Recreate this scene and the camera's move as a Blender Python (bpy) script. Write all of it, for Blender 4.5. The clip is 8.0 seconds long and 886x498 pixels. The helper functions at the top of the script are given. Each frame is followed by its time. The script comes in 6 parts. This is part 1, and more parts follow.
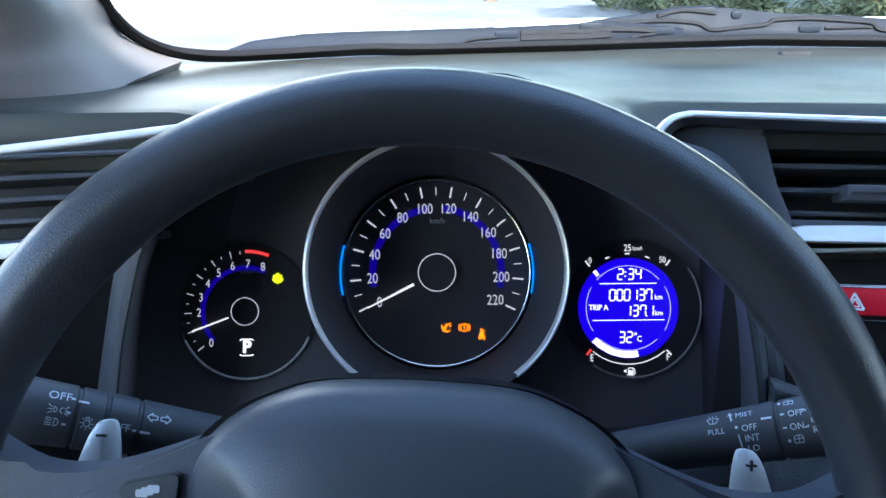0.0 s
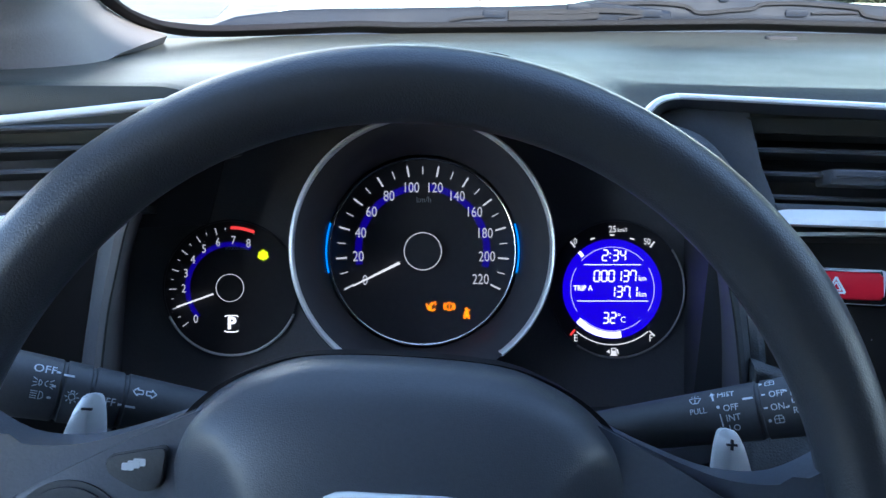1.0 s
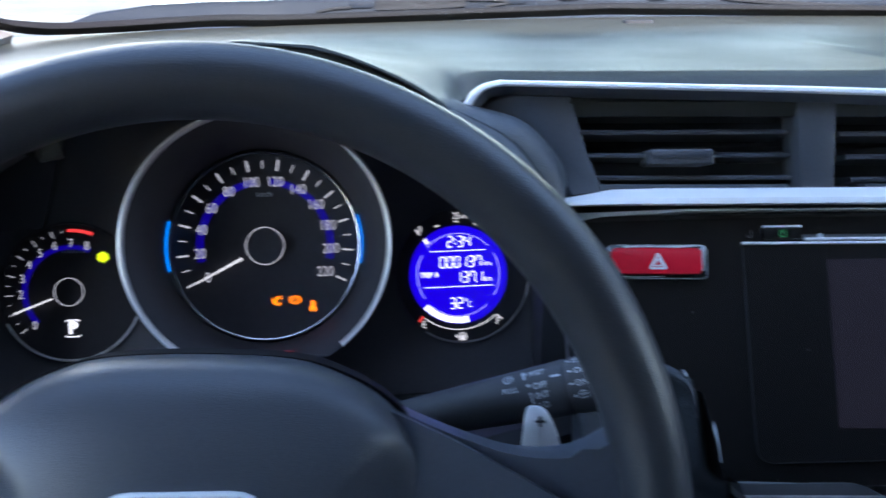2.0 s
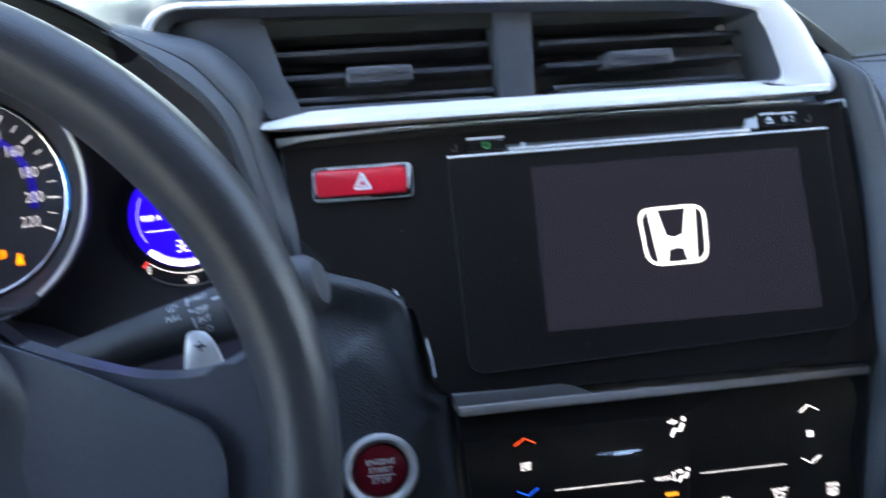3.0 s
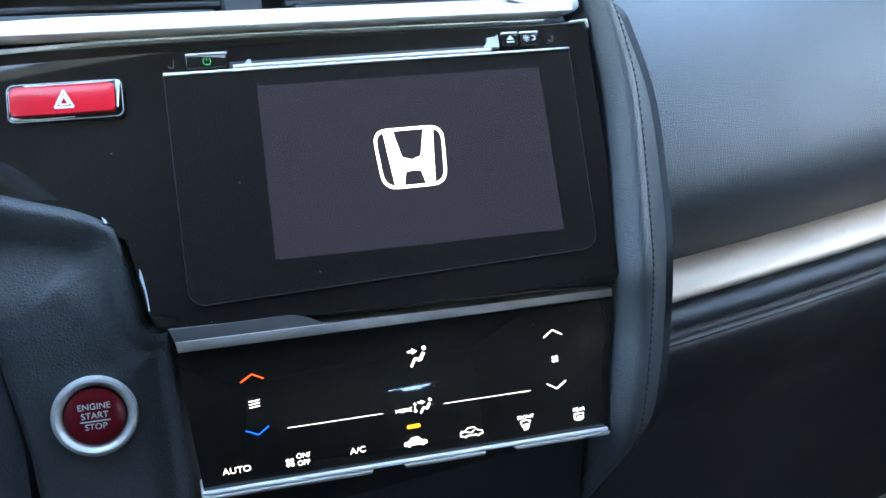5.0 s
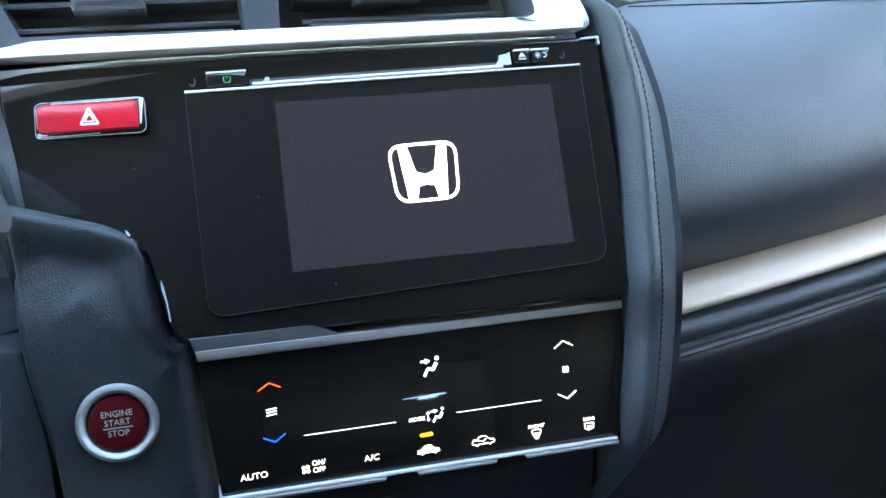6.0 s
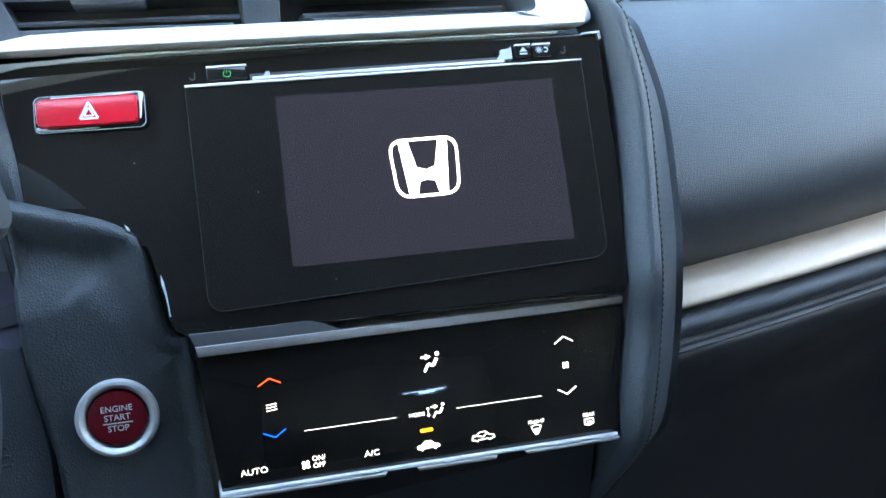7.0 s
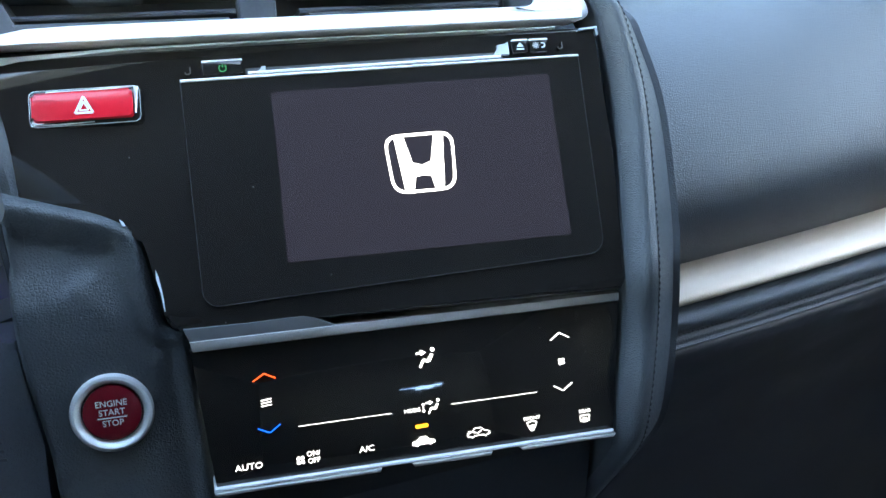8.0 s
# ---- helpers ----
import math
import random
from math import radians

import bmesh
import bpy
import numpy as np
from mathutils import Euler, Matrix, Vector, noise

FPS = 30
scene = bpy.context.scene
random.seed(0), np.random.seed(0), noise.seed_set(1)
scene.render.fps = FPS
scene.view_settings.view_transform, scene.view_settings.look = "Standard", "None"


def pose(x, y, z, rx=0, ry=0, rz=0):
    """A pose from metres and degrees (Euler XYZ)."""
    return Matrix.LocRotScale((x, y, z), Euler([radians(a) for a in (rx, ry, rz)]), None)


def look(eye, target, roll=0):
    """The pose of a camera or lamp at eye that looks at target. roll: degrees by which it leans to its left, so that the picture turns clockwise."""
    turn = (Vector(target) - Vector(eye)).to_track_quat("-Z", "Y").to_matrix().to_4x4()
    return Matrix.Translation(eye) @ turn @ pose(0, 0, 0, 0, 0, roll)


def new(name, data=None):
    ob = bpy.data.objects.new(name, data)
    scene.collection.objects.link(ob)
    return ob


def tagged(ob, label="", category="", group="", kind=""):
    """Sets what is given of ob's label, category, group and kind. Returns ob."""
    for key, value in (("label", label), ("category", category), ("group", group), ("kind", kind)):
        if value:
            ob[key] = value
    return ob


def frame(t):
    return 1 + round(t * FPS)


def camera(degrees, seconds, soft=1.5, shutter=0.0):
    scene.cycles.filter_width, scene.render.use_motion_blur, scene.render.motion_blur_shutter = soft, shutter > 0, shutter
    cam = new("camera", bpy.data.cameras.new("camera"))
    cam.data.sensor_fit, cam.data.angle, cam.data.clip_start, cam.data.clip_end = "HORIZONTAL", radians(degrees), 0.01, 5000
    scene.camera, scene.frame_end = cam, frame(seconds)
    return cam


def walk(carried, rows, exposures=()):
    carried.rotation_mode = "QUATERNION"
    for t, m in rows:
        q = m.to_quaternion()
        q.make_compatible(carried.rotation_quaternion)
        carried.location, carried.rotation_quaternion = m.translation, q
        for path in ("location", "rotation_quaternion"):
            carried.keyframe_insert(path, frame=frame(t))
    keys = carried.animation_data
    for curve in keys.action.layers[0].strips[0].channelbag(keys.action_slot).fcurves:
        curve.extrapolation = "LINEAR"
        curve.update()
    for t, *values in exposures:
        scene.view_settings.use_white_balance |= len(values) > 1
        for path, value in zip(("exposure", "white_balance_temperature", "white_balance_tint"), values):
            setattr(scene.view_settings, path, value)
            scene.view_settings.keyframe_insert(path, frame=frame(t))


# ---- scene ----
cam = camera(51.54, 8.0, soft=1.5, shutter=0.4)
# seconds, place in metres, yaw, pitch and roll in degrees
ROWS = [
    (0.0, 0.0000, 0.0000, 1.2000, -0.81, -18.00, 0.39),
    (0.5, -0.0036, -0.0048, 1.2011, -1.17, -18.53, -0.26),
    (1.0, -0.0019, -0.0013, 1.1994, -1.58, -19.21, -0.66),
    (1.2, -0.0023, 0.0005, 1.1999, -1.62, -19.30, -0.71),
    (2.3, 0.0736, -0.0105, 1.2015, -9.97, -20.71, 0.55),
    (2.5, 0.0907, -0.0106, 1.1974, -11.62, -21.39, 0.82),
    (2.7, 0.1086, -0.0145, 1.1869, -13.19, -21.10, 1.40),
    (3.0, 0.1366, -0.0216, 1.1745, -15.90, -22.04, 1.55),
    (3.2, 0.1496, -0.0273, 1.1610, -17.78, -22.10, 1.21),
    (3.5, 0.1652, -0.0259, 1.1518, -20.29, -23.01, 0.11),
    (3.7, 0.1783, -0.0250, 1.1460, -21.53, -23.53, -0.07),
    (4.0, 0.1959, -0.0275, 1.1432, -24.42, -24.22, -0.82),
    (4.2, 0.2083, -0.0287, 1.1403, -25.04, -24.84, -0.67),
    (4.5, 0.2123, -0.0250, 1.1338, -23.93, -24.62, -0.58),
    (4.7, 0.2116, -0.0270, 1.1346, -24.01, -24.04, -0.58),
    (6.0, 0.2104, -0.0414, 1.1446, -22.65, -23.09, -0.06),
    (6.5, 0.2101, -0.0420, 1.1442, -22.72, -23.11, -0.02),
    (7.0, 0.2095, -0.0392, 1.1462, -22.74, -23.62, -0.26),
    (7.5, 0.2115, -0.0398, 1.1460, -22.56, -23.80, -0.24),
    (8.0, 0.2133, -0.0401, 1.1450, -22.51, -23.79, -0.34),
]
EXPOSURE = 2.85
walk(cam, [(t, pose(x, y, z, 90 + pitch, roll, yaw)) for t, x, y, z, yaw, pitch, roll in ROWS],
     [(0.0, EXPOSURE + 0.4, 6000, 9), (1.2, EXPOSURE + 0.3, 6000, 10), (2.5, EXPOSURE + 0.43, 6600, 17), (3.0, EXPOSURE + 1.12, 7000, 15), (3.5, EXPOSURE + 1.4, 7000, 10), (4.5, EXPOSURE + 1.74, 7050, 7), (4.8, EXPOSURE + 1.9, 7050, 6), (6.0, EXPOSURE + 1.92, 7050, 5), (8.0, EXPOSURE + 1.89, 7050, 5)])

# ---- light ----
world = bpy.data.worlds.new("daylight")
scene.world = world
world.use_nodes = True
wn = world.node_tree
sky = wn.nodes.new("ShaderNodeTexSky")
sky.sky_type = "NISHITA"
sky.sun_disc = False
SUN_ELEVATION, SUN_AZIMUTH = 30.0, 168.0
sky.sun_elevation = radians(SUN_ELEVATION)
sky.sun_rotation = radians(SUN_AZIMUTH)
wn.nodes["Background"].inputs["Strength"].default_value = 0.15
wn.links.new(sky.outputs["Color"], wn.nodes["Background"].inputs["Color"])
sun_data = bpy.data.lights.new("sun", "SUN")
sun_data.energy, sun_data.angle, sun_data.color = 2.6, radians(2.5), (1.0, 0.95, 0.88)
sun = new("sun", sun_data)
se, sa = radians(SUN_ELEVATION), radians(SUN_AZIMUTH)
sun_way = Vector((math.sin(sa) * math.cos(se), math.cos(sa) * math.cos(se), math.sin(se)))
sun.matrix_world = look(sun_way * 30, (0, 0, 0))


# ---- materials ----
def material(name, color, rough=0.5, metal=0.0, bump=0.0, size=400.0, kind="noise", vary=0.12, coat=0.0, emit=None, power=0.0, spec=0.5, stain=18.0):
    """Surface with grain relief (size: cells per metre) and two scales of variation in tone and gloss."""
    m = bpy.data.materials.new(name)
    m.use_nodes = True
    nt = m.node_tree
    b = nt.nodes["Principled BSDF"]
    b.inputs["Base Color"].default_value = (*color, 1)
    b.inputs["Roughness"].default_value = rough
    b.inputs["Metallic"].default_value = metal
    b.inputs["Specular IOR Level"].default_value = spec
    b.inputs["Coat Weight"].default_value = coat
    b.inputs["Coat Roughness"].default_value = 0.04
    co = nt.nodes.new("ShaderNodeTexCoord")
    if emit:
        b.inputs["Emission Color"].default_value = (*emit, 1)
        b.inputs["Emission Strength"].default_value = power
        return m
    if vary:
        n1 = nt.nodes.new("ShaderNodeTexNoise")
        n1.inputs["Scale"].default_value, n1.inputs["Detail"].default_value = stain, 6
        n2 = nt.nodes.new("ShaderNodeTexNoise")
        n2.inputs["Scale"].default_value, n2.inputs["Detail"].default_value = size * 0.7, 3
        nt.links.new(co.outputs["Object"], n1.inputs["Vector"])
        nt.links.new(co.outputs["Object"], n2.inputs["Vector"])
        add = nt.nodes.new("ShaderNodeMath")
        add.operation = "ADD"
        nt.links.new(n1.outputs["Fac"], add.inputs[0])
        nt.links.new(n2.outputs["Fac"], add.inputs[1])
        mr = nt.nodes.new("ShaderNodeMapRange")
        mr.inputs["From Min"].default_value, mr.inputs["From Max"].default_value = 0.6, 1.4
        mr.inputs["To Min"].default_value, mr.inputs["To Max"].default_value = 1 - vary, 1 + vary
        nt.links.new(add.outputs[0], mr.inputs["Value"])
        mix = nt.nodes.new("ShaderNodeVectorMath")
        mix.operation = "SCALE"
        mix.inputs[0].default_value = color
        nt.links.new(mr.outputs[0], mix.inputs["Scale"])
        nt.links.new(mix.outputs[0], b.inputs["Base Color"])
        rr = nt.nodes.new("ShaderNodeMapRange")
        rr.inputs["From Min"].default_value, rr.inputs["From Max"].default_value = 0.3, 0.7
        rr.inputs["To Min"].default_value, rr.inputs["To Max"].default_value = max(0.02, rough * 0.85), min(1, rough * 1.15)
        nt.links.new(n1.outputs["Fac"], rr.inputs["Value"])
        nt.links.new(rr.outputs[0], b.inputs["Roughness"])
    if bump:
        if kind == "leather":
            tex = nt.nodes.new("ShaderNodeTexVoronoi")
            tex.feature = "DISTANCE_TO_EDGE"
            tex.inputs["Scale"].default_value = size
            wob = nt.nodes.new("ShaderNodeTexNoise")
            wob.inputs["Scale"].default_value = size * 0.6
            vm = nt.nodes.new("ShaderNodeVectorMath")
            vm.operation = "MULTIPLY_ADD"
            vm.inputs[1].default_value = (0.6 / size,) * 3
            nt.links.new(co.outputs["Object"], wob.inputs["Vector"])
            nt.links.new(wob.outputs["Color"], vm.inputs[0])
            nt.links.new(co.outputs["Object"], vm.inputs[2])
            nt.links.new(vm.outputs[0], tex.inputs["Vector"])
            groove = nt.nodes.new("ShaderNodeMapRange")
            groove.interpolation_type = "SMOOTHSTEP"
            groove.inputs["From Max"].default_value = 0.32
            nt.links.new(tex.outputs["Distance"], groove.inputs["Value"])
            out = groove.outputs[0]
        else:
            tex = nt.nodes.new("ShaderNodeTexNoise")
            tex.inputs["Scale"].default_value, tex.inputs["Detail"].default_value = size, 4
            nt.links.new(co.outputs["Object"], tex.inputs["Vector"])
            out = tex.outputs["Fac"]
        bp = nt.nodes.new("ShaderNodeBump")
        bp.inputs["Strength"].default_value = min(1.0, bump)
        bp.inputs["Distance"].default_value = (0.11 if kind == "leather" else 0.35) / size
        nt.links.new(out, bp.inputs["Height"])
        nt.links.new(bp.outputs[0], b.inputs["Normal"])
    return m


def glow(name, color, power, base=0.02):
    return material(name, (base, base, base), 0.4, emit=color, power=power / 2 ** EXPOSURE)


M_DASH = material("dash_pad", (0.036, 0.0385, 0.034), 0.4, bump=0.5, size=900, kind="leather", vary=0.05, spec=0.26, stain=7)
M_DASH_LOW = material("dash_grained_plastic", (0.066, 0.072, 0.082), 0.45, bump=0.8, size=640, kind="leather", vary=0.1)
M_GRAIN = material("start_panel_plastic", (0.055, 0.061, 0.067), 0.42, bump=0.95, size=560, kind="leather", vary=0.08)
M_SOFT = material("soft_leatherette", (0.055, 0.062, 0.071), 0.45, bump=0.75, size=650, kind="leather", vary=0.08)
# M_DARK, M_VENT, M_FACE, M_LINING and M_MATT are lightened to imitate lens haze
M_DARK = material("matt_black_plastic", (0.052, 0.054, 0.06), 0.55, bump=0.2, size=900)
M_VENT = material("vent_black_plastic", (0.042, 0.044, 0.05), 0.42, bump=0.1, size=900)
M_GREY = material("vent_grey_plastic", (0.07, 0.078, 0.092), 0.42, bump=0.2, size=900)
M_RIM = material("wheel_rim_urethane", (0.042, 0.045, 0.053), 0.36, bump=0.38, size=760, kind="leather", vary=0.1, spec=0.56)
M_PAD = material("wheel_pad_plastic", (0.074, 0.082, 0.1), 0.31, bump=0.42, size=1100, kind="leather", vary=0.1)
M_SPOKE = material("wheel_spoke_plastic", (0.084, 0.095, 0.12), 0.38, bump=0.3, size=900)
M_PIANO = material("piano_black", (0.0138, 0.0128, 0.0122), 0.04, vary=0.1, coat=0.2, stain=60)


def add_dust(m, cells=70.0, radius=0.022):
    """Sparse pale dust specks on a glossy surface."""
    nt = m.node_tree
    b = nt.nodes["Principled BSDF"]
    co = nt.nodes.new("ShaderNodeTexCoord")
    vo = nt.nodes.new("ShaderNodeTexVoronoi")
    vo.inputs["Scale"].default_value = cells
    nt.links.new(co.outputs["Object"], vo.inputs["Vector"])
    near, some, both = (nt.nodes.new("ShaderNodeMath") for _ in range(3))
    near.operation, near.inputs[1].default_value = "LESS_THAN", radius
    sep = nt.nodes.new("ShaderNodeSeparateColor")
    nt.links.new(vo.outputs["Color"], sep.inputs[0])
    some.operation, some.inputs[1].default_value = "GREATER_THAN", 0.45
    both.operation = "MULTIPLY"
    nt.links.new(vo.outputs["Distance"], near.inputs[0])
    nt.links.new(sep.outputs[0], some.inputs[0])
    nt.links.new(near.outputs[0], both.inputs[0])
    nt.links.new(some.outputs[0], both.inputs[1])
    old = b.inputs["Base Color"].links[0].from_socket
    mix = nt.nodes.new("ShaderNodeMix")
    mix.data_type = "RGBA"
    mix.inputs[7].default_value = (0.3, 0.3, 0.3, 1)
    nt.links.new(both.outputs[0], mix.inputs[0])
    nt.links.new(old, mix.inputs[6])
    nt.links.new(mix.outputs[2], b.inputs["Base Color"])


add_dust(M_PIANO)
M_FACE = material("dial_black", (0.05, 0.0485, 0.054), 0.6, vary=0.1, spec=0.2)
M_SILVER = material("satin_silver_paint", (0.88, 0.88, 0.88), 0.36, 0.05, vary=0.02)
M_SATIN = material("satin_grey_paint", (0.45, 0.425, 0.405), 0.36, 0.4, vary=0.03)
M_PADDLE = material("paddle_satin_metal", (0.82, 0.83, 0.84), 0.3, 0.3, vary=0.03)
M_STEEL = material("satin_steel", (0.62, 0.63, 0.66), 0.22, 0.9, vary=0.03)
M_CHROME = material("bright_chrome", (0.8, 0.81, 0.84), 0.14, 1.0, vary=0)
M_PILLAR = material("pillar_grey_trim", (0.15, 0.141, 0.138), 0.7, bump=0.35, size=700, vary=0.08)
M_HEAD = material("headliner_cloth", (0.24, 0.235, 0.23), 0.9, bump=0.4, size=900, vary=0.08)
M_RUBBER = material("wiper_black", (0.012, 0.0125, 0.016), 0.6, bump=0.2, size=300, spec=0.25)
M_ARM = material("wiper_arm_plastic", (0.012, 0.0155, 0.024), 0.6, bump=0.2, size=300, spec=0.16)
# silver trim with its warm reflections put into the base colour
M_TRIM = material("satin_silver_warmed", (0.64, 0.52, 0.41), 0.42, 0.2, vary=0.02)
# lining grey raised: haze over the dark gauge hood is put into it
M_LINING = material("gauge_hood_lining", (0.125, 0.125, 0.135), 0.64, bump=0.3, size=900)
M_SLAT = material("vent_slat_plastic", (0.075, 0.08, 0.092), 0.34, bump=0.1, size=900)
M_INSERT = material("grey_insert_plastic", (0.115, 0.115, 0.12), 0.35, vary=0.05)
M_MATT = material("matt_soft_black", (0.026, 0.028, 0.032), 0.75, bump=0.2, size=900, spec=0.15)
M_RING = material("start_ring_silver", (0.76, 0.76, 0.75), 0.34, 0.35, vary=0.02)
M_BEZEL = material("gauge_bezel_silver", (0.8, 0.765, 0.73), 0.36, 0.5, vary=0.02)
M_PAINT = material("pale_body_paint", (0.14, 0.145, 0.185), 0.3, vary=0.03, coat=0.8)
M_COWL = material("cowl_plastic", (0.029, 0.034, 0.051), 0.55, bump=0.3, size=300, spec=0.35)
M_FRIT = material("glass_frit_black", (0.008, 0.008, 0.01), 0.7, vary=0, spec=0.12)
M_RED = material("hazard_red", (0.62, 0.012, 0.028), 0.25, vary=0.05, coat=0.4)
M_REDBTN = material("start_button_red", (0.16, 0.008, 0.017), 0.22, vary=0.05, coat=0.2)
M_WHITE = material("white_print", (0.78, 0.79, 0.8), 0.5, vary=0)
M_PRINT = material("grey_print", (0.6, 0.63, 0.67), 0.5, vary=0)
M_INK = material("dark_ink", (0.03, 0.03, 0.04), 0.5, vary=0)
# pale film edges; also colours the glints on gloss black edges
M_FILM_GLINT = material("pale_film_glint", (0.76, 0.83, 0.88), 0.2, 0.3, vary=0)
M_NUM = glow("dial_numeral_light", (0.75, 0.76, 0.88), 0.52)
M_TICK = glow("dial_tick_light", (0.8, 0.82, 0.92), 0.55)
M_TICKDIM = glow("rev_tick_light", (0.8, 0.82, 0.92), 0.36)
M_NEEDLE = glow("needle_light", (0.9, 0.9, 0.95), 0.78)
M_BLUEARC = glow("dial_blue_light", (0.01, 0.0, 0.5), 0.34, 0.008)
M_CYAN = glow("eco_blue_light", (0.0, 0.22, 1.0), 1.3)
M_AMBER = glow("warning_amber", (1.0, 0.19, 0.0), 2.0)
M_REDLIGHT = glow("warning_red", (0.9, 0.05, 0.05), 0.91)
M_REDBAR = glow("low_red_bar", (0.8, 0.02, 0.03), 0.42)
M_LEAF = glow("eco_leaf_green", (0.75, 1.0, 0.0), 1.23)
M_LCD = glow("lcd_blue", (0.012, 0.0, 0.78), 0.76)
M_LCDW = glow("lcd_white", (0.9, 0.92, 1.0), 1.30)
M_LCDP = glow("lcd_pale_line", (0.5, 0.45, 1.0), 1.17)
M_SCREEN = material("display_glass", (0.01, 0.01, 0.012), 0.12, emit=(0.058, 0.055, 0.085), power=0.155 / 2 ** EXPOSURE)
M_LOGO = glow("screen_white", (1.0, 1.0, 1.0), 1.43)
M_ICON = glow("touch_icon_white", (0.95, 0.95, 1.0), 1.23)
M_HOT = glow("touch_icon_red", (1.0, 0.09, 0.02), 0.85)
M_COLD = glow("touch_icon_blue", (0.0, 0.1, 1.0), 0.75)
M_ORANGE = glow("touch_icon_amber", (1.0, 0.36, 0.02), 0.85)
M_GREEN = glow("power_green", (0.05, 0.6, 0.2), 0.4)


def glass_material(name, tint):
    m = bpy.data.materials.new(name)
    m.use_nodes = True
    nt = m.node_tree
    nt.nodes.remove(nt.nodes["Principled BSDF"])
    tr, gl, mx = (nt.nodes.new(k) for k in ("ShaderNodeBsdfTransparent", "ShaderNodeBsdfGlossy", "ShaderNodeMixShader"))
    tr.inputs["Color"].default_value = (*tint, 1)
    gl.inputs["Roughness"].default_value = 0.02
    mx.inputs[0].default_value = 0.05
    nt.links.new(tr.outputs[0], mx.inputs[1])
    nt.links.new(gl.outputs[0], mx.inputs[2])
    nt.links.new(mx.outputs[0], nt.nodes["Material Output"].inputs["Surface"])
    return m


M_GLASS = glass_material("windscreen_glass", (0.9, 0.94, 0.93))
# blue tint added to cool the yellow sky in the climate panel's reflection
M_TINTED = glass_material("tinted_glass", (0.45, 0.62, 0.95))


def two_tone(name, c1, c2, scale, rough=0.8, bump=0.3):
    """Ground or foliage: two colours mixed by noise at two scales."""
    m = bpy.data.materials.new(name)
    m.use_nodes = True
    nt = m.node_tree
    b = nt.nodes["Principled BSDF"]
    b.inputs["Roughness"].default_value = rough
    co = nt.nodes.new("ShaderNodeTexCoord")
    n1, n2 = nt.nodes.new("ShaderNodeTexNoise"), nt.nodes.new("ShaderNodeTexNoise")
    for n, k in ((n1, scale), (n2, scale * 9)):
        n.inputs["Scale"].default_value, n.inputs["Detail"].default_value = k, 6
        nt.links.new(co.outputs["Object"], n.inputs["Vector"])
    av = nt.nodes.new("ShaderNodeMath")
    av.operation = "ADD"
    nt.links.new(n1.outputs["Fac"], av.inputs[0])
    nt.links.new(n2.outputs["Fac"], av.inputs[1])
    mr = nt.nodes.new("ShaderNodeMapRange")
    mr.inputs["From Min"].default_value, mr.inputs["From Max"].default_value = 0.8, 1.2
    nt.links.new(av.outputs[0], mr.inputs["Value"])
    mx = nt.nodes.new("ShaderNodeMix")
    mx.data_type = "RGBA"
    mx.inputs[6].default_value, mx.inputs[7].default_value = (*c1, 1), (*c2, 1)
    nt.links.new(mr.outputs[0], mx.inputs[0])
    nt.links.new(mx.outputs[2], b.inputs["Base Color"])
    bp = nt.nodes.new("ShaderNodeBump")
    bp.inputs["Strength"].default_value = bump
    bp.inputs["Distance"].default_value = 0.01
    nt.links.new(n2.outputs["Fac"], bp.inputs["Height"])
    nt.links.new(bp.outputs[0], b.inputs["Normal"])
    return m


M_CONCRETE = two_tone("pale_concrete", (0.09, 0.09, 0.09), (0.175, 0.175, 0.17), 0.3)
M_GRASS = two_tone("verge_grass", (0.01, 0.018, 0.005), (0.042, 0.038, 0.026), 1.6)
M_GREY_STRIP = two_tone("grey_ground_strip", (0.07, 0.072, 0.07), (0.1, 0.1, 0.098), 1.2)
M_FOLIAGE = two_tone("hedge_leaf", (0.045, 0.065, 0.028), (0.11, 0.12, 0.065), 1.5)
# the two wall tones stand in for sunlit patches
M_WALL = two_tone("patchy_pale_wall", (0.5, 0.55, 0.59), (0.74, 0.8, 0.84), 0.5)
M_BARK = two_tone("bark", (0.09, 0.06, 0.04), (0.16, 0.12, 0.08), 8.0)


# ---- mesh kit ----
def face_frame(o, yaw, tilt, spin=0.0):
    """A frame on a surface: x to the right along it, y up it, z out of it. tilt: leaning away at the top."""
    return pose(*o, 90 - tilt, 0, yaw) @ pose(0, 0, 0, 0, 0, spin)


def thing(name, at, label, category, group="", kind=""):
    return tagged(new(name), label, category, group, kind) if at is None else placed(tagged(new(name), label, category, group, kind), at)


def placed(ob, at):
    ob.location = at
    ob.empty_display_size = 0.02
    return ob


def part(name, bm, mat, parent=None, label="", sharp=40, m=None):
    """Link a bmesh, drawn in the frame m, as one mesh under a thing or a part."""
    if m is not None:
        bmesh.ops.transform(bm, matrix=m, verts=bm.verts)
    bmesh.ops.recalc_face_normals(bm, faces=bm.faces)
    me = bpy.data.meshes.new(name)
    layer = bm.faces.layers.int.get("flat")
    flats = [bool(layer) and f[layer] == 1 for f in bm.faces]
    bm.to_mesh(me)
    bm.free()
    for p, is_flat in zip(me.polygons, flats):
        p.use_smooth = not is_flat
    me.set_sharp_from_angle(angle=radians(sharp))
    me.materials.append(mat)
    ob = new(name, me)
    if parent is not None:
        ob.parent = parent
        if parent.type == "EMPTY":
            ob.matrix_parent_inverse = Matrix.Translation(-parent.location)
    if label:
        ob["label"] = label
    return ob


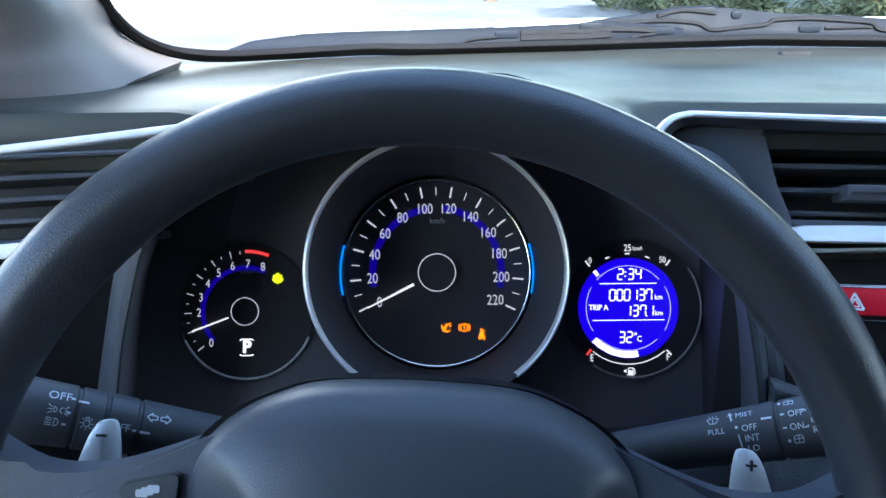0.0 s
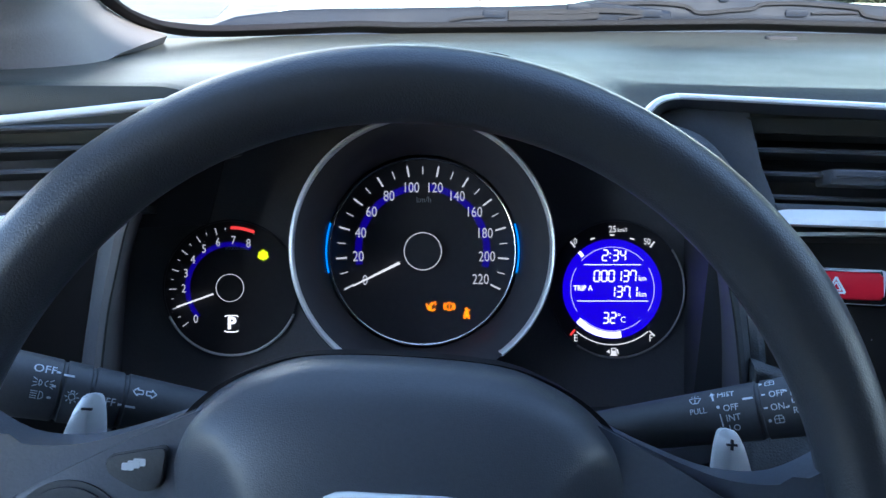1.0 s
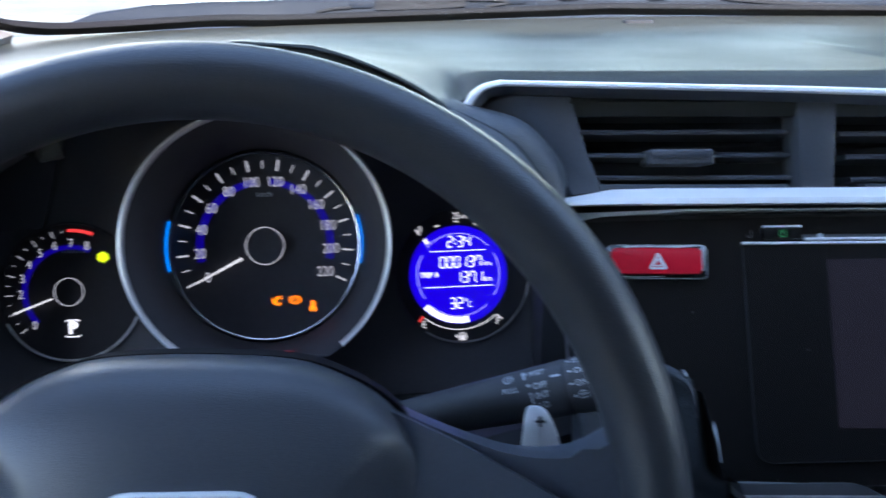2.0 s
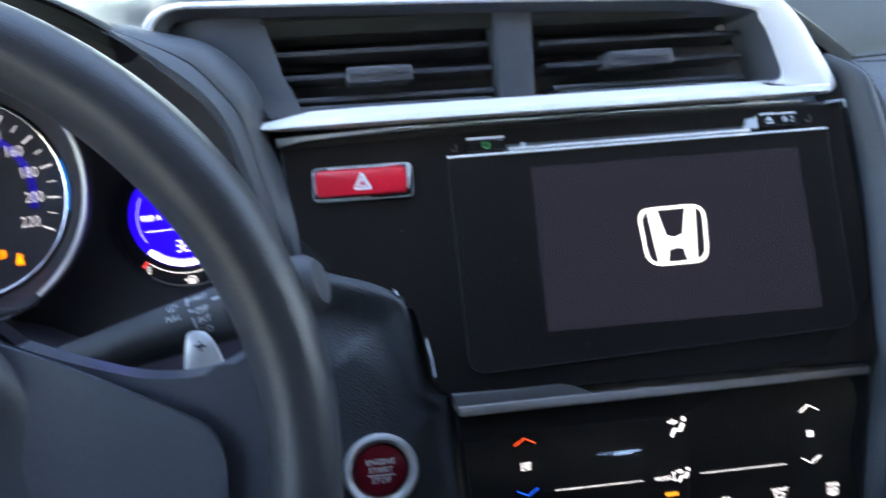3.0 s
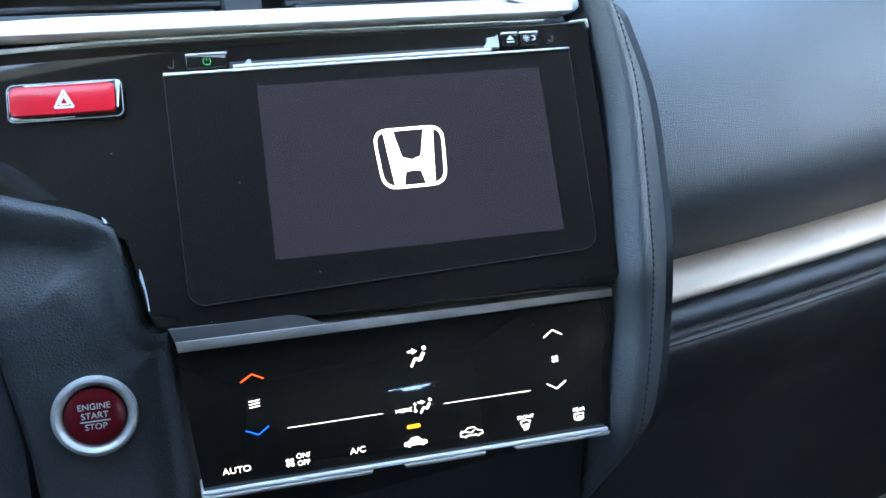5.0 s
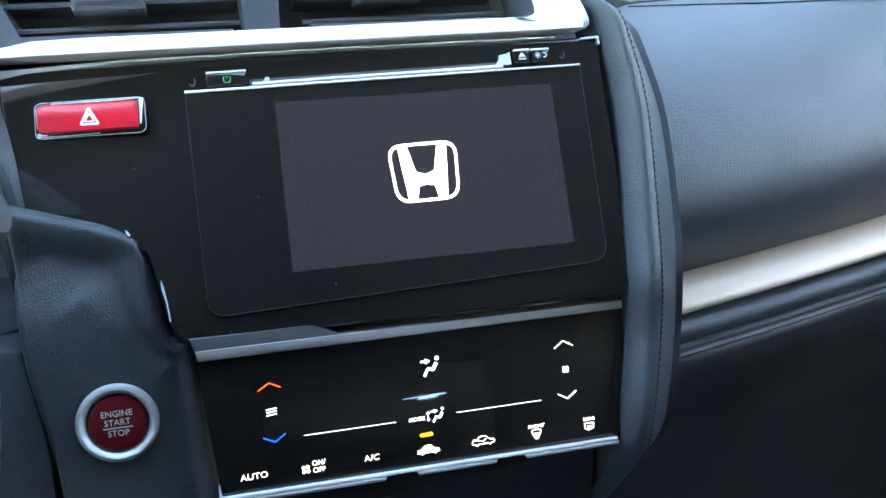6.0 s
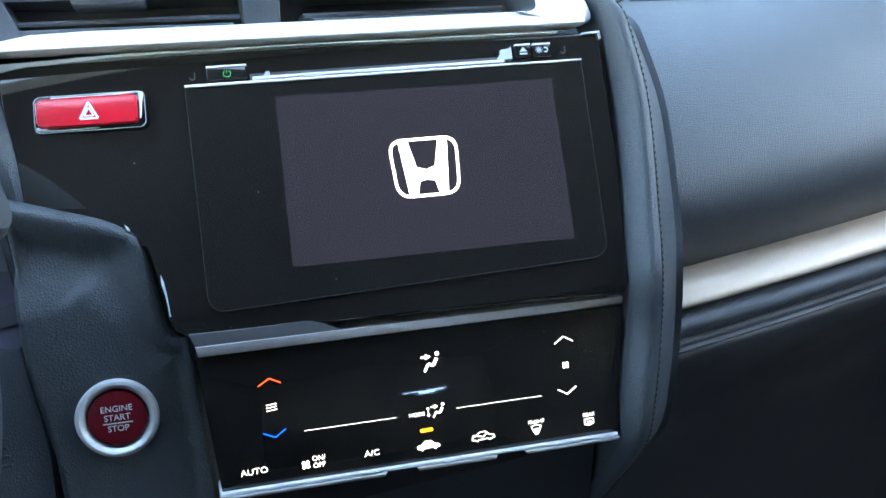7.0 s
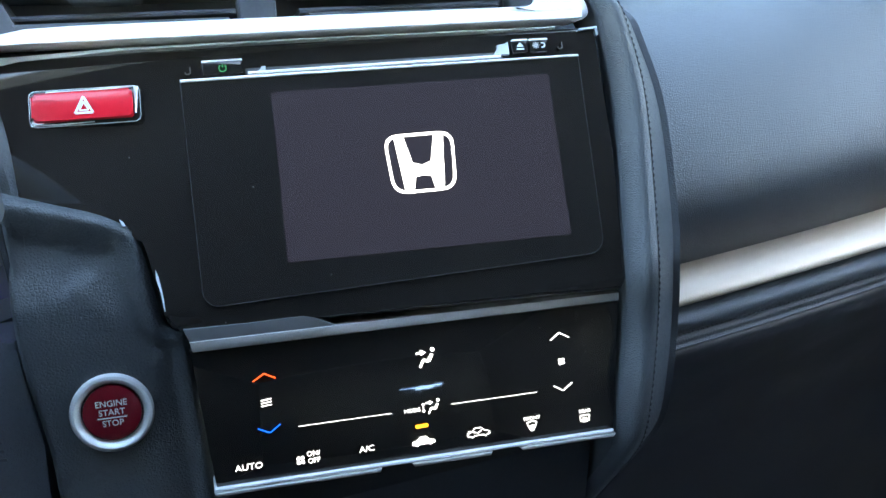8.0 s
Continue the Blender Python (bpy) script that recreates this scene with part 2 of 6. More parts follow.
def prism(pts, w0, w1, bevel=0.0, seg=2, bm=None):
    """A plate of outline pts from depth w0 to its front at w1, with a rounded front edge."""
    bm = bm or bmesh.new()
    flat = bm.faces.layers.int.get("flat") or bm.faces.layers.int.new("flat")
    lo = [bm.verts.new((x, y, w0)) for x, y in pts]
    hi = [bm.verts.new((x, y, w1)) for x, y in pts]
    bm.faces.new(lo[::-1])
    f = bm.faces.new(hi)
    n = len(pts)
    for i in range(n):
        bm.faces.new((lo[i], lo[(i + 1) % n], hi[(i + 1) % n], hi[i]))
    if bevel:
        bmesh.ops.bevel(bm, geom=list(f.edges), offset=bevel, segments=seg, profile=0.5, affect="EDGES", clamp_overlap=True)
        for q in bm.faces:
            q[flat] = 0
        max((q for q in bm.faces if min(v.co.z for v in q.verts) > w1 - 1e-6), key=lambda q: q.calc_area())[flat] = 1
    return bm


def rrect(x0, y0, x1, y1, r, n=5):
    out = []
    for cx, cy, a in ((x1 - r, y1 - r, 0), (x0 + r, y1 - r, 90), (x0 + r, y0 + r, 180), (x1 - r, y0 + r, 270)):
        for i in range(n + 1):
            t = radians(a + 90 * i / n)
            out.append((cx + r * math.cos(t), cy + r * math.sin(t)))
    return out


def smooth_line(pts, n=6, closed=False):
    """Catmull-Rom through the points."""
    pts = [Vector(p) for p in pts]
    out, k = [], len(pts)
    last = k if closed else k - 1
    for i in range(last):
        p0 = pts[(i - 1) % k] if closed or i > 0 else pts[0]
        p1, p2 = pts[i], pts[(i + 1) % k]
        p3 = pts[(i + 2) % k] if closed or i + 2 < k else pts[-1]
        for j in range(n):
            t = j / n
            out.append(0.5 * (2 * p1 + (p2 - p0) * t + (2 * p0 - 5 * p1 + 4 * p2 - p3) * t * t + (3 * p1 - p0 - 3 * p2 + p3) * t ** 3))
    if not closed:
        out.append(pts[-1])
    return out


def annulus(ro, ri, w0, w1, a0=0.0, a1=360.0, n=64, c=(0, 0), bm=None):
    """A flat ring or a piece of one; angles in degrees, anticlockwise from the right."""
    bm = bm or bmesh.new()
    full = abs(a1 - a0) >= 359.9
    k = n if full else n + 1
    rows = []
    for i in range(k):
        t = radians(a0 + (a1 - a0) * i / n)
        x, y = math.cos(t), math.sin(t)
        rows.append([bm.verts.new((c[0] + r * x, c[1] + r * y, w)) for r, w in ((ri, w0), (ro, w0), (ro, w1), (ri, w1))])
    for i in range(k if full else k - 1):
        a, b = rows[i], rows[(i + 1) % k]
        for j in range(4):
            bm.faces.new((a[j], a[(j + 1) % 4], b[(j + 1) % 4], b[j]))
    if not full:
        bm.faces.new(rows[0])
        bm.faces.new(rows[-1][::-1])
    return bm


def lathe(profile, n=64, a0=0.0, a1=360.0, bm=None, close=False):
    """Turn (radius, height) pairs about the frame's z."""
    bm = bm or bmesh.new()
    full = abs(a1 - a0) >= 359.9
    k = n if full else n + 1
    rows = []
    for i in range(k):
        t = radians(a0 + (a1 - a0) * i / n)
        rows.append([bm.verts.new((r * math.cos(t), r * math.sin(t), h)) for r, h in profile])
    m = len(profile)
    for i in range(k if full else k - 1):
        a, b = rows[i], rows[(i + 1) % k]
        for j in range(m if close else m - 1):
            bm.faces.new((a[j], a[(j + 1) % m], b[(j + 1) % m], b[j]))
    return bm


def disc(r, w0, w1, n=48, c=(0, 0), bevel=0.0):
    return prism([(c[0] + r * math.cos(2 * math.pi * i / n), c[1] + r * math.sin(2 * math.pi * i / n)) for i in range(n)], w0, w1, bevel)


def surface(rows, thick=0.0, bm=None):
    """A sheet through rows of points, given a thickness behind it."""
    bm = bm or bmesh.new()
    g = [[bm.verts.new(p) for p in row] for row in rows]
    for a, b in zip(g, g[1:]):
        for i in range(len(a) - 1):
            bm.faces.new((a[i], a[i + 1], b[i + 1], b[i]))
    if thick:
        bmesh.ops.recalc_face_normals(bm, faces=bm.faces)
        bmesh.ops.solidify(bm, geom=list(bm.faces), thickness=thick)
    return bm


def sweep(path, section, up=(0, 0, 1), closed=False, scales=None, bm=None):
    """Carry a closed section (side, up) along a path."""
    bm = bm or bmesh.new()
    path = [Vector(p) for p in path]
    up = Vector(up)
    n = len(path)
    rings = []
    for i, p in enumerate(path):
        a = path[(i - 1) % n] if closed or i else path[0]
        b = path[(i + 1) % n] if closed or i < n - 1 else path[-1]
        d = (b - a).normalized()
        side = d.cross(up).normalized()
        u = side.cross(d)
        s = scales[i] if scales else 1.0
        rings.append([bm.verts.new(p + side * x * s + u * y * s) for x, y in section])
    m = len(section)
    for i in range(n if closed else n - 1):
        a, b = rings[i], rings[(i + 1) % n]
        for j in range(m):
            bm.faces.new((a[j], a[(j + 1) % m], b[(j + 1) % m], b[j]))
    if not closed:
        bm.faces.new(rings[0][::-1])
        bm.faces.new(rings[-1])
    return bm


def step(v, v0, v1):
    t = min(1.0, max(0.0, (v - v0) / (v1 - v0)))
    return t * t * (3 - 2 * t)


def oval(a, b, n=16):
    return [(a * math.cos(2 * math.pi * i / n), b * math.sin(2 * math.pi * i / n)) for i in range(n)]


def dome(outline, w_edge, rise, drop, rings=8, power=2.4):
    """A cushion over an outline: rounded edge, gently domed middle."""
    bm = bmesh.new()
    c = Vector((sum(p[0] for p in outline), sum(p[1] for p in outline))) / len(outline)
    rows = [[bm.verts.new((c.x + (x - c.x) * 0.97, c.y + (y - c.y) * 0.97, w_edge - drop)) for x, y in outline]]
    for k in range(rings):
        t = k / rings
        s = 1 - t
        w = w_edge + rise * (1 - s ** power) ** (1 / power)
        rows.append([bm.verts.new((c.x + (x - c.x) * s, c.y + (y - c.y) * s, w)) for x, y in outline])
    n = len(outline)
    for a, b in zip(rows, rows[1:]):
        for i in range(n):
            bm.faces.new((a[i], a[(i + 1) % n], b[(i + 1) % n], b[i]))
    tip = bm.verts.new((c.x, c.y, w_edge + rise))
    for i in range(n):
        bm.faces.new((rows[-1][i], rows[-1][(i + 1) % n], tip))
    return bm


def bar(x0, y0, x1, y1, thick, w0, w1, bm=None):
    """A straight stroke between two points of a face."""
    d = Vector((x1 - x0, y1 - y0))
    n = Vector((-d.y, d.x)).normalized() * thick / 2
    return prism([(x0 - n.x, y0 - n.y), (x1 - n.x, y1 - n.y), (x1 + n.x, y1 + n.y), (x0 + n.x, y0 + n.y)], w0, w1, bm=bm)


def strokes(lines, thick, w0, w1):
    bm = bmesh.new()
    for line in lines:
        for p, q in zip(line, line[1:]):
            bar(*p, *q, thick, w0, w1, bm=bm)
    return bm


def arc(cx, cy, r, a0, a1, n=10):
    return [(cx + r * math.cos(radians(a0 + (a1 - a0) * i / n)), cy + r * math.sin(radians(a0 + (a1 - a0) * i / n))) for i in range(n + 1)]


def lettering(words, height, at=(0, 0), w=0.0005, thick=0.0002, shear=0.0, wide=1.0, heavy=0.0):
    """Words in the built-in font as a bmesh, centred on a place of a face; height: that of capitals."""
    cu = bpy.data.curves.new("lettering", "FONT")
    cu.body, cu.size, cu.align_x, cu.align_y = words, height / 0.69, "CENTER", "CENTER"
    cu.extrude, cu.shear, cu.offset, cu.resolution_u = thick / 2, shear, heavy, 3
    ob = new("lettering", cu)
    me = bpy.data.meshes.new_from_object(ob.evaluated_get(bpy.context.evaluated_depsgraph_get()))
    bpy.data.objects.remove(ob)
    bpy.data.curves.remove(cu)
    bm = bmesh.new()
    bm.from_mesh(me)
    bpy.data.meshes.remove(me)
    bmesh.ops.transform(bm, matrix=Matrix.Translation((at[0], at[1], w)) @ Matrix.Diagonal((wide, 1, 1, 1)), verts=bm.verts)
    return bm


SEGMENTS = {"0": "abcdef", "1": "bc", "2": "abged", "3": "abgcd", "4": "fgbc", "5": "afgcd", "6": "afgedc", "7": "abcf", "8": "abcdefg", "9": "abcdfg"}


def segment_digits(text, height, x, y, w, slant=0.06, pitch=0.72, bm=None):
    """Seven-segment figures whose left lower corner is at x, y."""
    bm = bm or bmesh.new()
    wd, t = height * 0.5, height * 0.13
    for ch in text:
        if ch in SEGMENTS:
            ends = {"a": (0, height, wd, height), "d": (0, 0, wd, 0), "g": (0, height / 2, wd, height / 2), "f": (0, height / 2, 0, height),
                    "b": (wd, height / 2, wd, height), "e": (0, 0, 0, height / 2), "c": (wd, 0, wd, height / 2)}
            for s in SEGMENTS[ch]:
                x0, y0, x1, y1 = ends[s]
                g = t * 0.35
                if s in "adg":
                    x0, x1 = x0 + g, x1 - g
                else:
                    y0, y1 = y0 + g, y1 - g
                bar(x + x0 + slant * y0, y + y0, x + x1 + slant * y1, y + y1, t, w, w + 0.0002, bm=bm)
            x += height * pitch
        elif ch == ":":
            for yy in (0.3, 0.7):
                bar(x + slant * yy * height, y + height * yy - t / 2, x + slant * yy * height, y + height * yy + t / 2, t, w, w + 0.0002, bm=bm)
            x += height * 0.28
        elif ch == ".":
            bar(x - height * 0.12, y - t / 2, x - height * 0.12, y + t / 2, t, w, w + 0.0002, bm=bm)
        else:
            x += height * pitch
    return bm


# ---- setting outside the car ----
def blob_ground():
    bm = prism([(-400, -400), (400, -400), (400, 600), (-400, 600)], -0.3, 0.0)
    return part("ground", bm, M_CONCRETE)


tagged(blob_ground(), "pale sunlit concrete yard in front of the car", "ground", kind="structure")


def leaf_mass(name, label, centre, size, count, seed, leaf=0.09, parent=None):
    """A crown of many small leaf blades with an uneven outline."""
    rnd = random.Random(seed)
    bm = bmesh.new()
    lobes = [(Vector((rnd.uniform(-1, 1) * size[0] * 0.7, rnd.uniform(-1, 1) * size[1] * 0.7, rnd.uniform(-0.8, 0.9) * size[2] * 0.6)), rnd.uniform(0.3, 0.6)) for _ in range(9)]
    for _ in range(count):
        c, r = rnd.choice(lobes)
        d = Vector((rnd.gauss(0, 1), rnd.gauss(0, 1), rnd.gauss(0, 1))).normalized() * rnd.uniform(0.6, 1.0) ** 0.5 * r
        p = Vector(centre) + c + Vector((d.x * size[0], d.y * size[1], d.z * size[2]))
        if p.z < 0.02:
            continue
        m = Matrix.Translation(p) @ Euler((rnd.uniform(0, 6), rnd.uniform(0, 6), rnd.uniform(0, 6))).to_matrix().to_4x4()
        s = leaf * rnd.uniform(0.6, 1.4)
        v = [bm.verts.new(m @ Vector(q)) for q in ((0, -s, 0), (s * 0.4, 0, s * 0.12), (0, s, 0), (-s * 0.4, 0, s * 0.12))]
        bm.faces.new(v)
    return part(name, bm, M_FOLIAGE, parent, label)


def tree(x, y, h, seed):
    t = thing("tree", (x, y, 0), "leafy green tree out of view, added to shape the light", "tree", "trees round the yard")
    rnd = random.Random(seed)
    path = smooth_line([(x, y, -0.1), (x + rnd.uniform(-0.1, 0.1), y, h * 0.3), (x + rnd.uniform(-0.3, 0.3), y + 0.1, h * 0.65)], 4)
    bm = sweep(path, oval(0.16, 0.16, 10), up=(0, 1, 0), scales=[1 - 0.6 * i / len(path) for i in range(len(path))])
    for k in range(5):
        a = rnd.uniform(0, 6.28)
        limb = smooth_line([(x, y + 0.05, h * (0.3 + 0.06 * k)), (x + 0.6 * math.cos(a), y + 0.6 * math.sin(a), h * (0.48 + 0.06 * k)), (x + 1.2 * math.cos(a), y + 1.2 * math.sin(a), h * (0.6 + 0.06 * k))], 3)
        sweep(limb, oval(0.06, 0.06, 6), up=(0.1, 0.9, 0.2), scales=[1 - 0.7 * i / len(limb) for i in range(len(limb))], bm=bm)
    part("trunk", bm, M_BARK, t)
    leaf_mass("crown", "", (x, y, h * 0.72), (h * 0.42, h * 0.42, h * 0.38), 6500 if h < 9 else 9000, seed, 0.15 if h < 9 else 0.4, t)


# unseen trees added: near ones shade the verge, far ones darken dash reflections
for tx, ty, th, ts in ((7.2, 8.5, 6.5, 1), (10.5, 9.5, 7.5, 2), (14, 9, 6.8, 3), (17.5, 11, 6.5, 4), (20, 26, 9.0, 5), (12, 7.0, 7.5, 6), (1.5, 23.5, 14.5, 7), (5.5, 22.5, 15.5, 8), (9.5, 23.5, 15, 9), (14, 22.5, 16, 10), (19, 21.5, 15, 11), (24, 20, 14.5, 12)):
    tree(tx, ty, th, ts)
verge = prism(smooth_line([(4.0, 11), (7, 8.6), (14, 8.8), (26, 9.5), (26, 40), (8.5, 40), (4.1, 18)], 5, True), -0.05, 0.05, 0.02)
tagged(part("verge", verge, M_GRASS), "rough green grass verge beyond the concrete yard", "grass", kind="structure")
# grey ground strip, placed to fit the camera's view of a grey band
tagged(part("road", prism([(-14, 12.6), (-2.75, 13.0), (-3.1, 16.0), (-14, 16.0)], -0.05, 0.006), M_GREY_STRIP), "grey ground strip placed to fit a grey band in view", "road", kind="structure")
hedge = thing("hedge", (8, 11, 0), "low dry leafy hedge along the verge", "hedge", kind="stuff")
for hx in range(7):
    leaf_mass("shrub", "", (4.1 + 0.36 * hx, 20.5 - 1.15 * hx, 0.3), (0.9, 0.9, 0.5), 900, 40 + hx, 0.07, hedge)
    leaf_mass("shrub", "", (6.6 + 1.7 * hx, 12.4 + 0.3 * (hx % 3), 0.35), (1.1, 0.7, 0.55), 1500, 20 + hx, 0.06, hedge)

# upper wall is unseen, added to throw glare on the dash
tagged(part("backdrop_wall", prism([(-26, 19), (-1.2, 20.5), (-1.2, 21), (-26, 19.5)], -0.1, 14.0), M_WALL), "tall pale sunlit wall beyond the yard, added to brighten the dash", "wall", kind="structure")

# ---- car body round the cabin ----
LEFT, RIGHT = -0.36, 1.06      # inner faces of the cabin's sides
MID = 0.35


def box(x0, x1, y0, y1, z0, z1, bm=None):
    bm = bm or bmesh.new()
    m = Matrix.Translation(((x0 + x1) / 2, (y0 + y1) / 2, (z0 + z1) / 2)) @ Matrix.Diagonal((x1 - x0, y1 - y0, z1 - z0, 1))
    bmesh.ops.create_cube(bm, size=1, matrix=m)
    return bm


tagged(part("floor", box(LEFT - 0.06, RIGHT + 0.06, -1.9, 1.0, 0.25, 0.31), M_DARK), "black carpeted car floor", "floor", kind="structure")


def headliner():
    rows = []
    for i in range(13):
        x = LEFT - 0.07 + (RIGHT - LEFT + 0.14) * i / 12
        c = 1 - ((x - MID) / 0.75) ** 2 * 0.06
        rows.append([(x, -2.0 + 2.25 * k / 24, 1.5 * c + 0.03 - 0.075 * (k / 24) ** 6) for k in range(25)])
    return surface(rows, 0.03)


tagged(part("ceiling", headliner(), M_HEAD), "pale cloth car headliner", "ceiling", kind="structure")
# unseen side walls; their window openings are sized to set the light inside
for nm, x0, x1, back, sill in (("wall_left", LEFT - 0.06, LEFT, -0.25, 1.04), ("wall_right", RIGHT, RIGHT + 0.06, -0.15, 1.1)):
    bm = box(x0, x1, -1.9, 0.62, 0.31, sill)
    box(x0, x1, -1.9, back, sill, 1.55, bm)
    tagged(part(nm, bm, M_PILLAR), "unseen grey car door lining, window opening sized to set the light", "wall", kind="structure")
# unseen rear wall; tailgate glass reduced to a slot for climate panel's reflected streak
rear = box(LEFT - 0.06, 0.5, -1.96, -1.9, 0.25, 1.58)
box(0.775, RIGHT + 0.06, -1.96, -1.9, 0.25, 1.58, rear)
box(0.5, 0.775, -1.96, -1.9, 1.076, 1.58, rear)
for x0, x1, sill in ((0.5, 0.6, 1.062), (0.6, 0.715, 1.03), (0.715, 0.775, 1.05)):
    box(x0, x1, -1.96, -1.9, 0.25, sill, rear)
tagged(part("wall_rear", rear, M_HEAD), "plain grey cloth rear wall, slotted for the reflection in the climate panel", "wall", kind="structure")
tagged(part("window_2", box(0.49, 0.785, -1.935, -1.93, 1.02, 1.086), M_TINTED), "pane in the rear wall slot, tinted blue to cool the reflected streak", "window", kind="structure")
tagged(part("wall_front", box(LEFT - 0.06, RIGHT + 0.06, 0.98, 1.02, 0.25, 1.02), M_DARK), "dark bulkhead in front of the dashboard", "wall", kind="structure")


def glass_y(x):
    return 1.0 - 0.16 * ((x - MID) / 0.75) ** 2


def windscreen():
    rows = []
    for i in range(25):
        x = LEFT + 0.0 + (RIGHT - LEFT) * i / 24
        c = 1 - ((x - MID) / 0.75) ** 2 * 0.06
        rows.append([Vector((x, glass_y(x), 1.09)).lerp(Vector((x, 0.25, 1.45 * c)), k / 12) + Vector((0, 0, 0.05 * math.sin(math.pi * k / 12))) for k in range(13)])
    return rows


ws = thing("windscreen", (MID, 0.95, 1.08), "clear raked car windscreen with a black lower band", "windscreen", kind="structure")
pane = part("pane", surface(windscreen()), M_GLASS, ws, "clear glass pane")
pane.visible_shadow = False
EDGE_BAND = [(0.35, 0.988, 1.1115), (0.2, 0.982, 1.109), (0.1, 0.968, 1.1082), (0.0, 0.953, 1.1078), (-0.06, 0.94, 1.1098), (-0.1, 0.925, 1.1098), (-0.142, 0.905, 1.1098), (-0.185, 0.878, 1.1108), (-0.2138, 0.857, 1.1125), (-0.2346, 0.8416, 1.1167), (-0.2503, 0.8143, 1.1292), (-0.2557, 0.7831, 1.1434), (-0.2555, 0.7524, 1.1575), (-0.2535, 0.704, 1.18), (-0.276, 0.53, 1.274), (-0.326, 0.32, 1.395), (-0.35, 0.12, 1.45)]
for nm, flip in (("left_band", False), ("right_band", True)):
    line = smooth_line([(2 * MID - x, y, z) if flip else (x, y, z) for x, y, z in EDGE_BAND], 5)
    wide = [0.75 - 0.3 * step(i, 38, 52) for i in range(len(line))]
    line = [p + Vector((0, 0, -0.0035 * (1 - step(i, 34, 46)))) for i, p in enumerate(line)]
    part(nm, sweep(line, rrect(-0.015, -0.0042, 0.015, 0.0042, 0.002, 2), up=(0, 0.4, 0.9), scales=wide), M_FRIT, ws, "black printed edge band")
band = [[p + Vector((0, 0.004, -0.012)) for p in (row[0], row[0].lerp(row[1], 0.3))] for row in windscreen()]
part("lower_band", surface(band, 0.001), M_FRIT, ws, "black printed band")


def pillar(side):
    """Slanting front pillar lining, wide at its foot."""
    edges = [
        [(-0.226, 0.85, 1.106), (-0.2476, 0.838, 1.117), (-0.2585, 0.811, 1.129), (-0.2605, 0.779, 1.143), (-0.253, 0.7, 1.18), (-0.29, 0.53, 1.272), (-0.34, 0.32, 1.395), (-0.36, 0.12, 1.45)],
        [(-0.235, 0.74, 1.104), (-0.243, 0.735, 1.117), (-0.25, 0.72, 1.13), (-0.252, 0.7, 1.145), (-0.255, 0.64, 1.18), (-0.287, 0.45, 1.27), (-0.338, 0.2, 1.385), (-0.358, 0.02, 1.44)],
        [(-0.24, 0.66, 1.1), (-0.247, 0.65, 1.117), (-0.251, 0.637, 1.13), (-0.255, 0.62, 1.145), (-0.25, 0.58, 1.18), (-0.287, 0.4, 1.265), (-0.338, 0.16, 1.375), (-0.358, -0.02, 1.43)],
        [(-0.285, 0.612, 1.098), (-0.29, 0.6, 1.117), (-0.294, 0.59, 1.13), (-0.298, 0.58, 1.145), (-0.305, 0.54, 1.18), (-0.325, 0.36, 1.26), (-0.345, 0.12, 1.365), (-0.362, -0.05, 1.42)],
        [(-0.37, 0.595, 1.098), (-0.37, 0.585, 1.117), (-0.37, 0.575, 1.13), (-0.37, 0.56, 1.145), (-0.37, 0.52, 1.18), (-0.37, 0.33, 1.255), (-0.37, 0.09, 1.355), (-0.37, -0.08, 1.41)],
    ]
    lines = [smooth_line(e, 5) for e in edges]
    rows = []
    for col in zip(*lines):
        row = smooth_line(list(col), 4)
        if side > 0:
            row = [Vector((2 * MID - p.x, p.y, p.z)) for p in row]
        rows.append(row)
    return surface(rows, 0.015)


for side, nm in ((-1, "pillar_left"), (1, "pillar_right")):
    tagged(part(nm, pillar(side), M_PILLAR), "pale grey grained front pillar lining", "pillar", kind="structure")

bonnet = []
for i in range(17):
    x = LEFT - 0.1 + (RIGHT - LEFT + 0.2) * i / 16
    q = ((x - MID) / 0.8) ** 2
    bonnet.append([(x, 1.16 - 0.14 * q + dy, 1.108 - 0.004 * q - 0.12 * max(0.0, (-0.165 - x) / 0.2) + dz) for dy, dz in ((-0.02, -0.03), (0.0, 0.0), (0.12, 0.004), (0.3, -0.02), (0.6, -0.1), (0.9, -0.25), (1.0, -0.45))])
tagged(part("bonnet", surface(bonnet, 0.01), M_PAINT), "pale glossy painted car bonnet", "bonnet", kind="structure")
cowl = []
for i in range(17):
    x = LEFT - 0.05 + (RIGHT - LEFT + 0.1) * i / 16
    cowl.append([(x, glass_y(x) + dy, 1.09 + dz) for dy, dz in ((0.004, 0.0), (0.05, 0.004), (0.1, 0.002), (0.17, -0.025))])
tagged(part("cowl", surface(cowl, 0.006), M_COWL), "grey plastic cowl panel below the windscreen", "cowl", kind="structure")


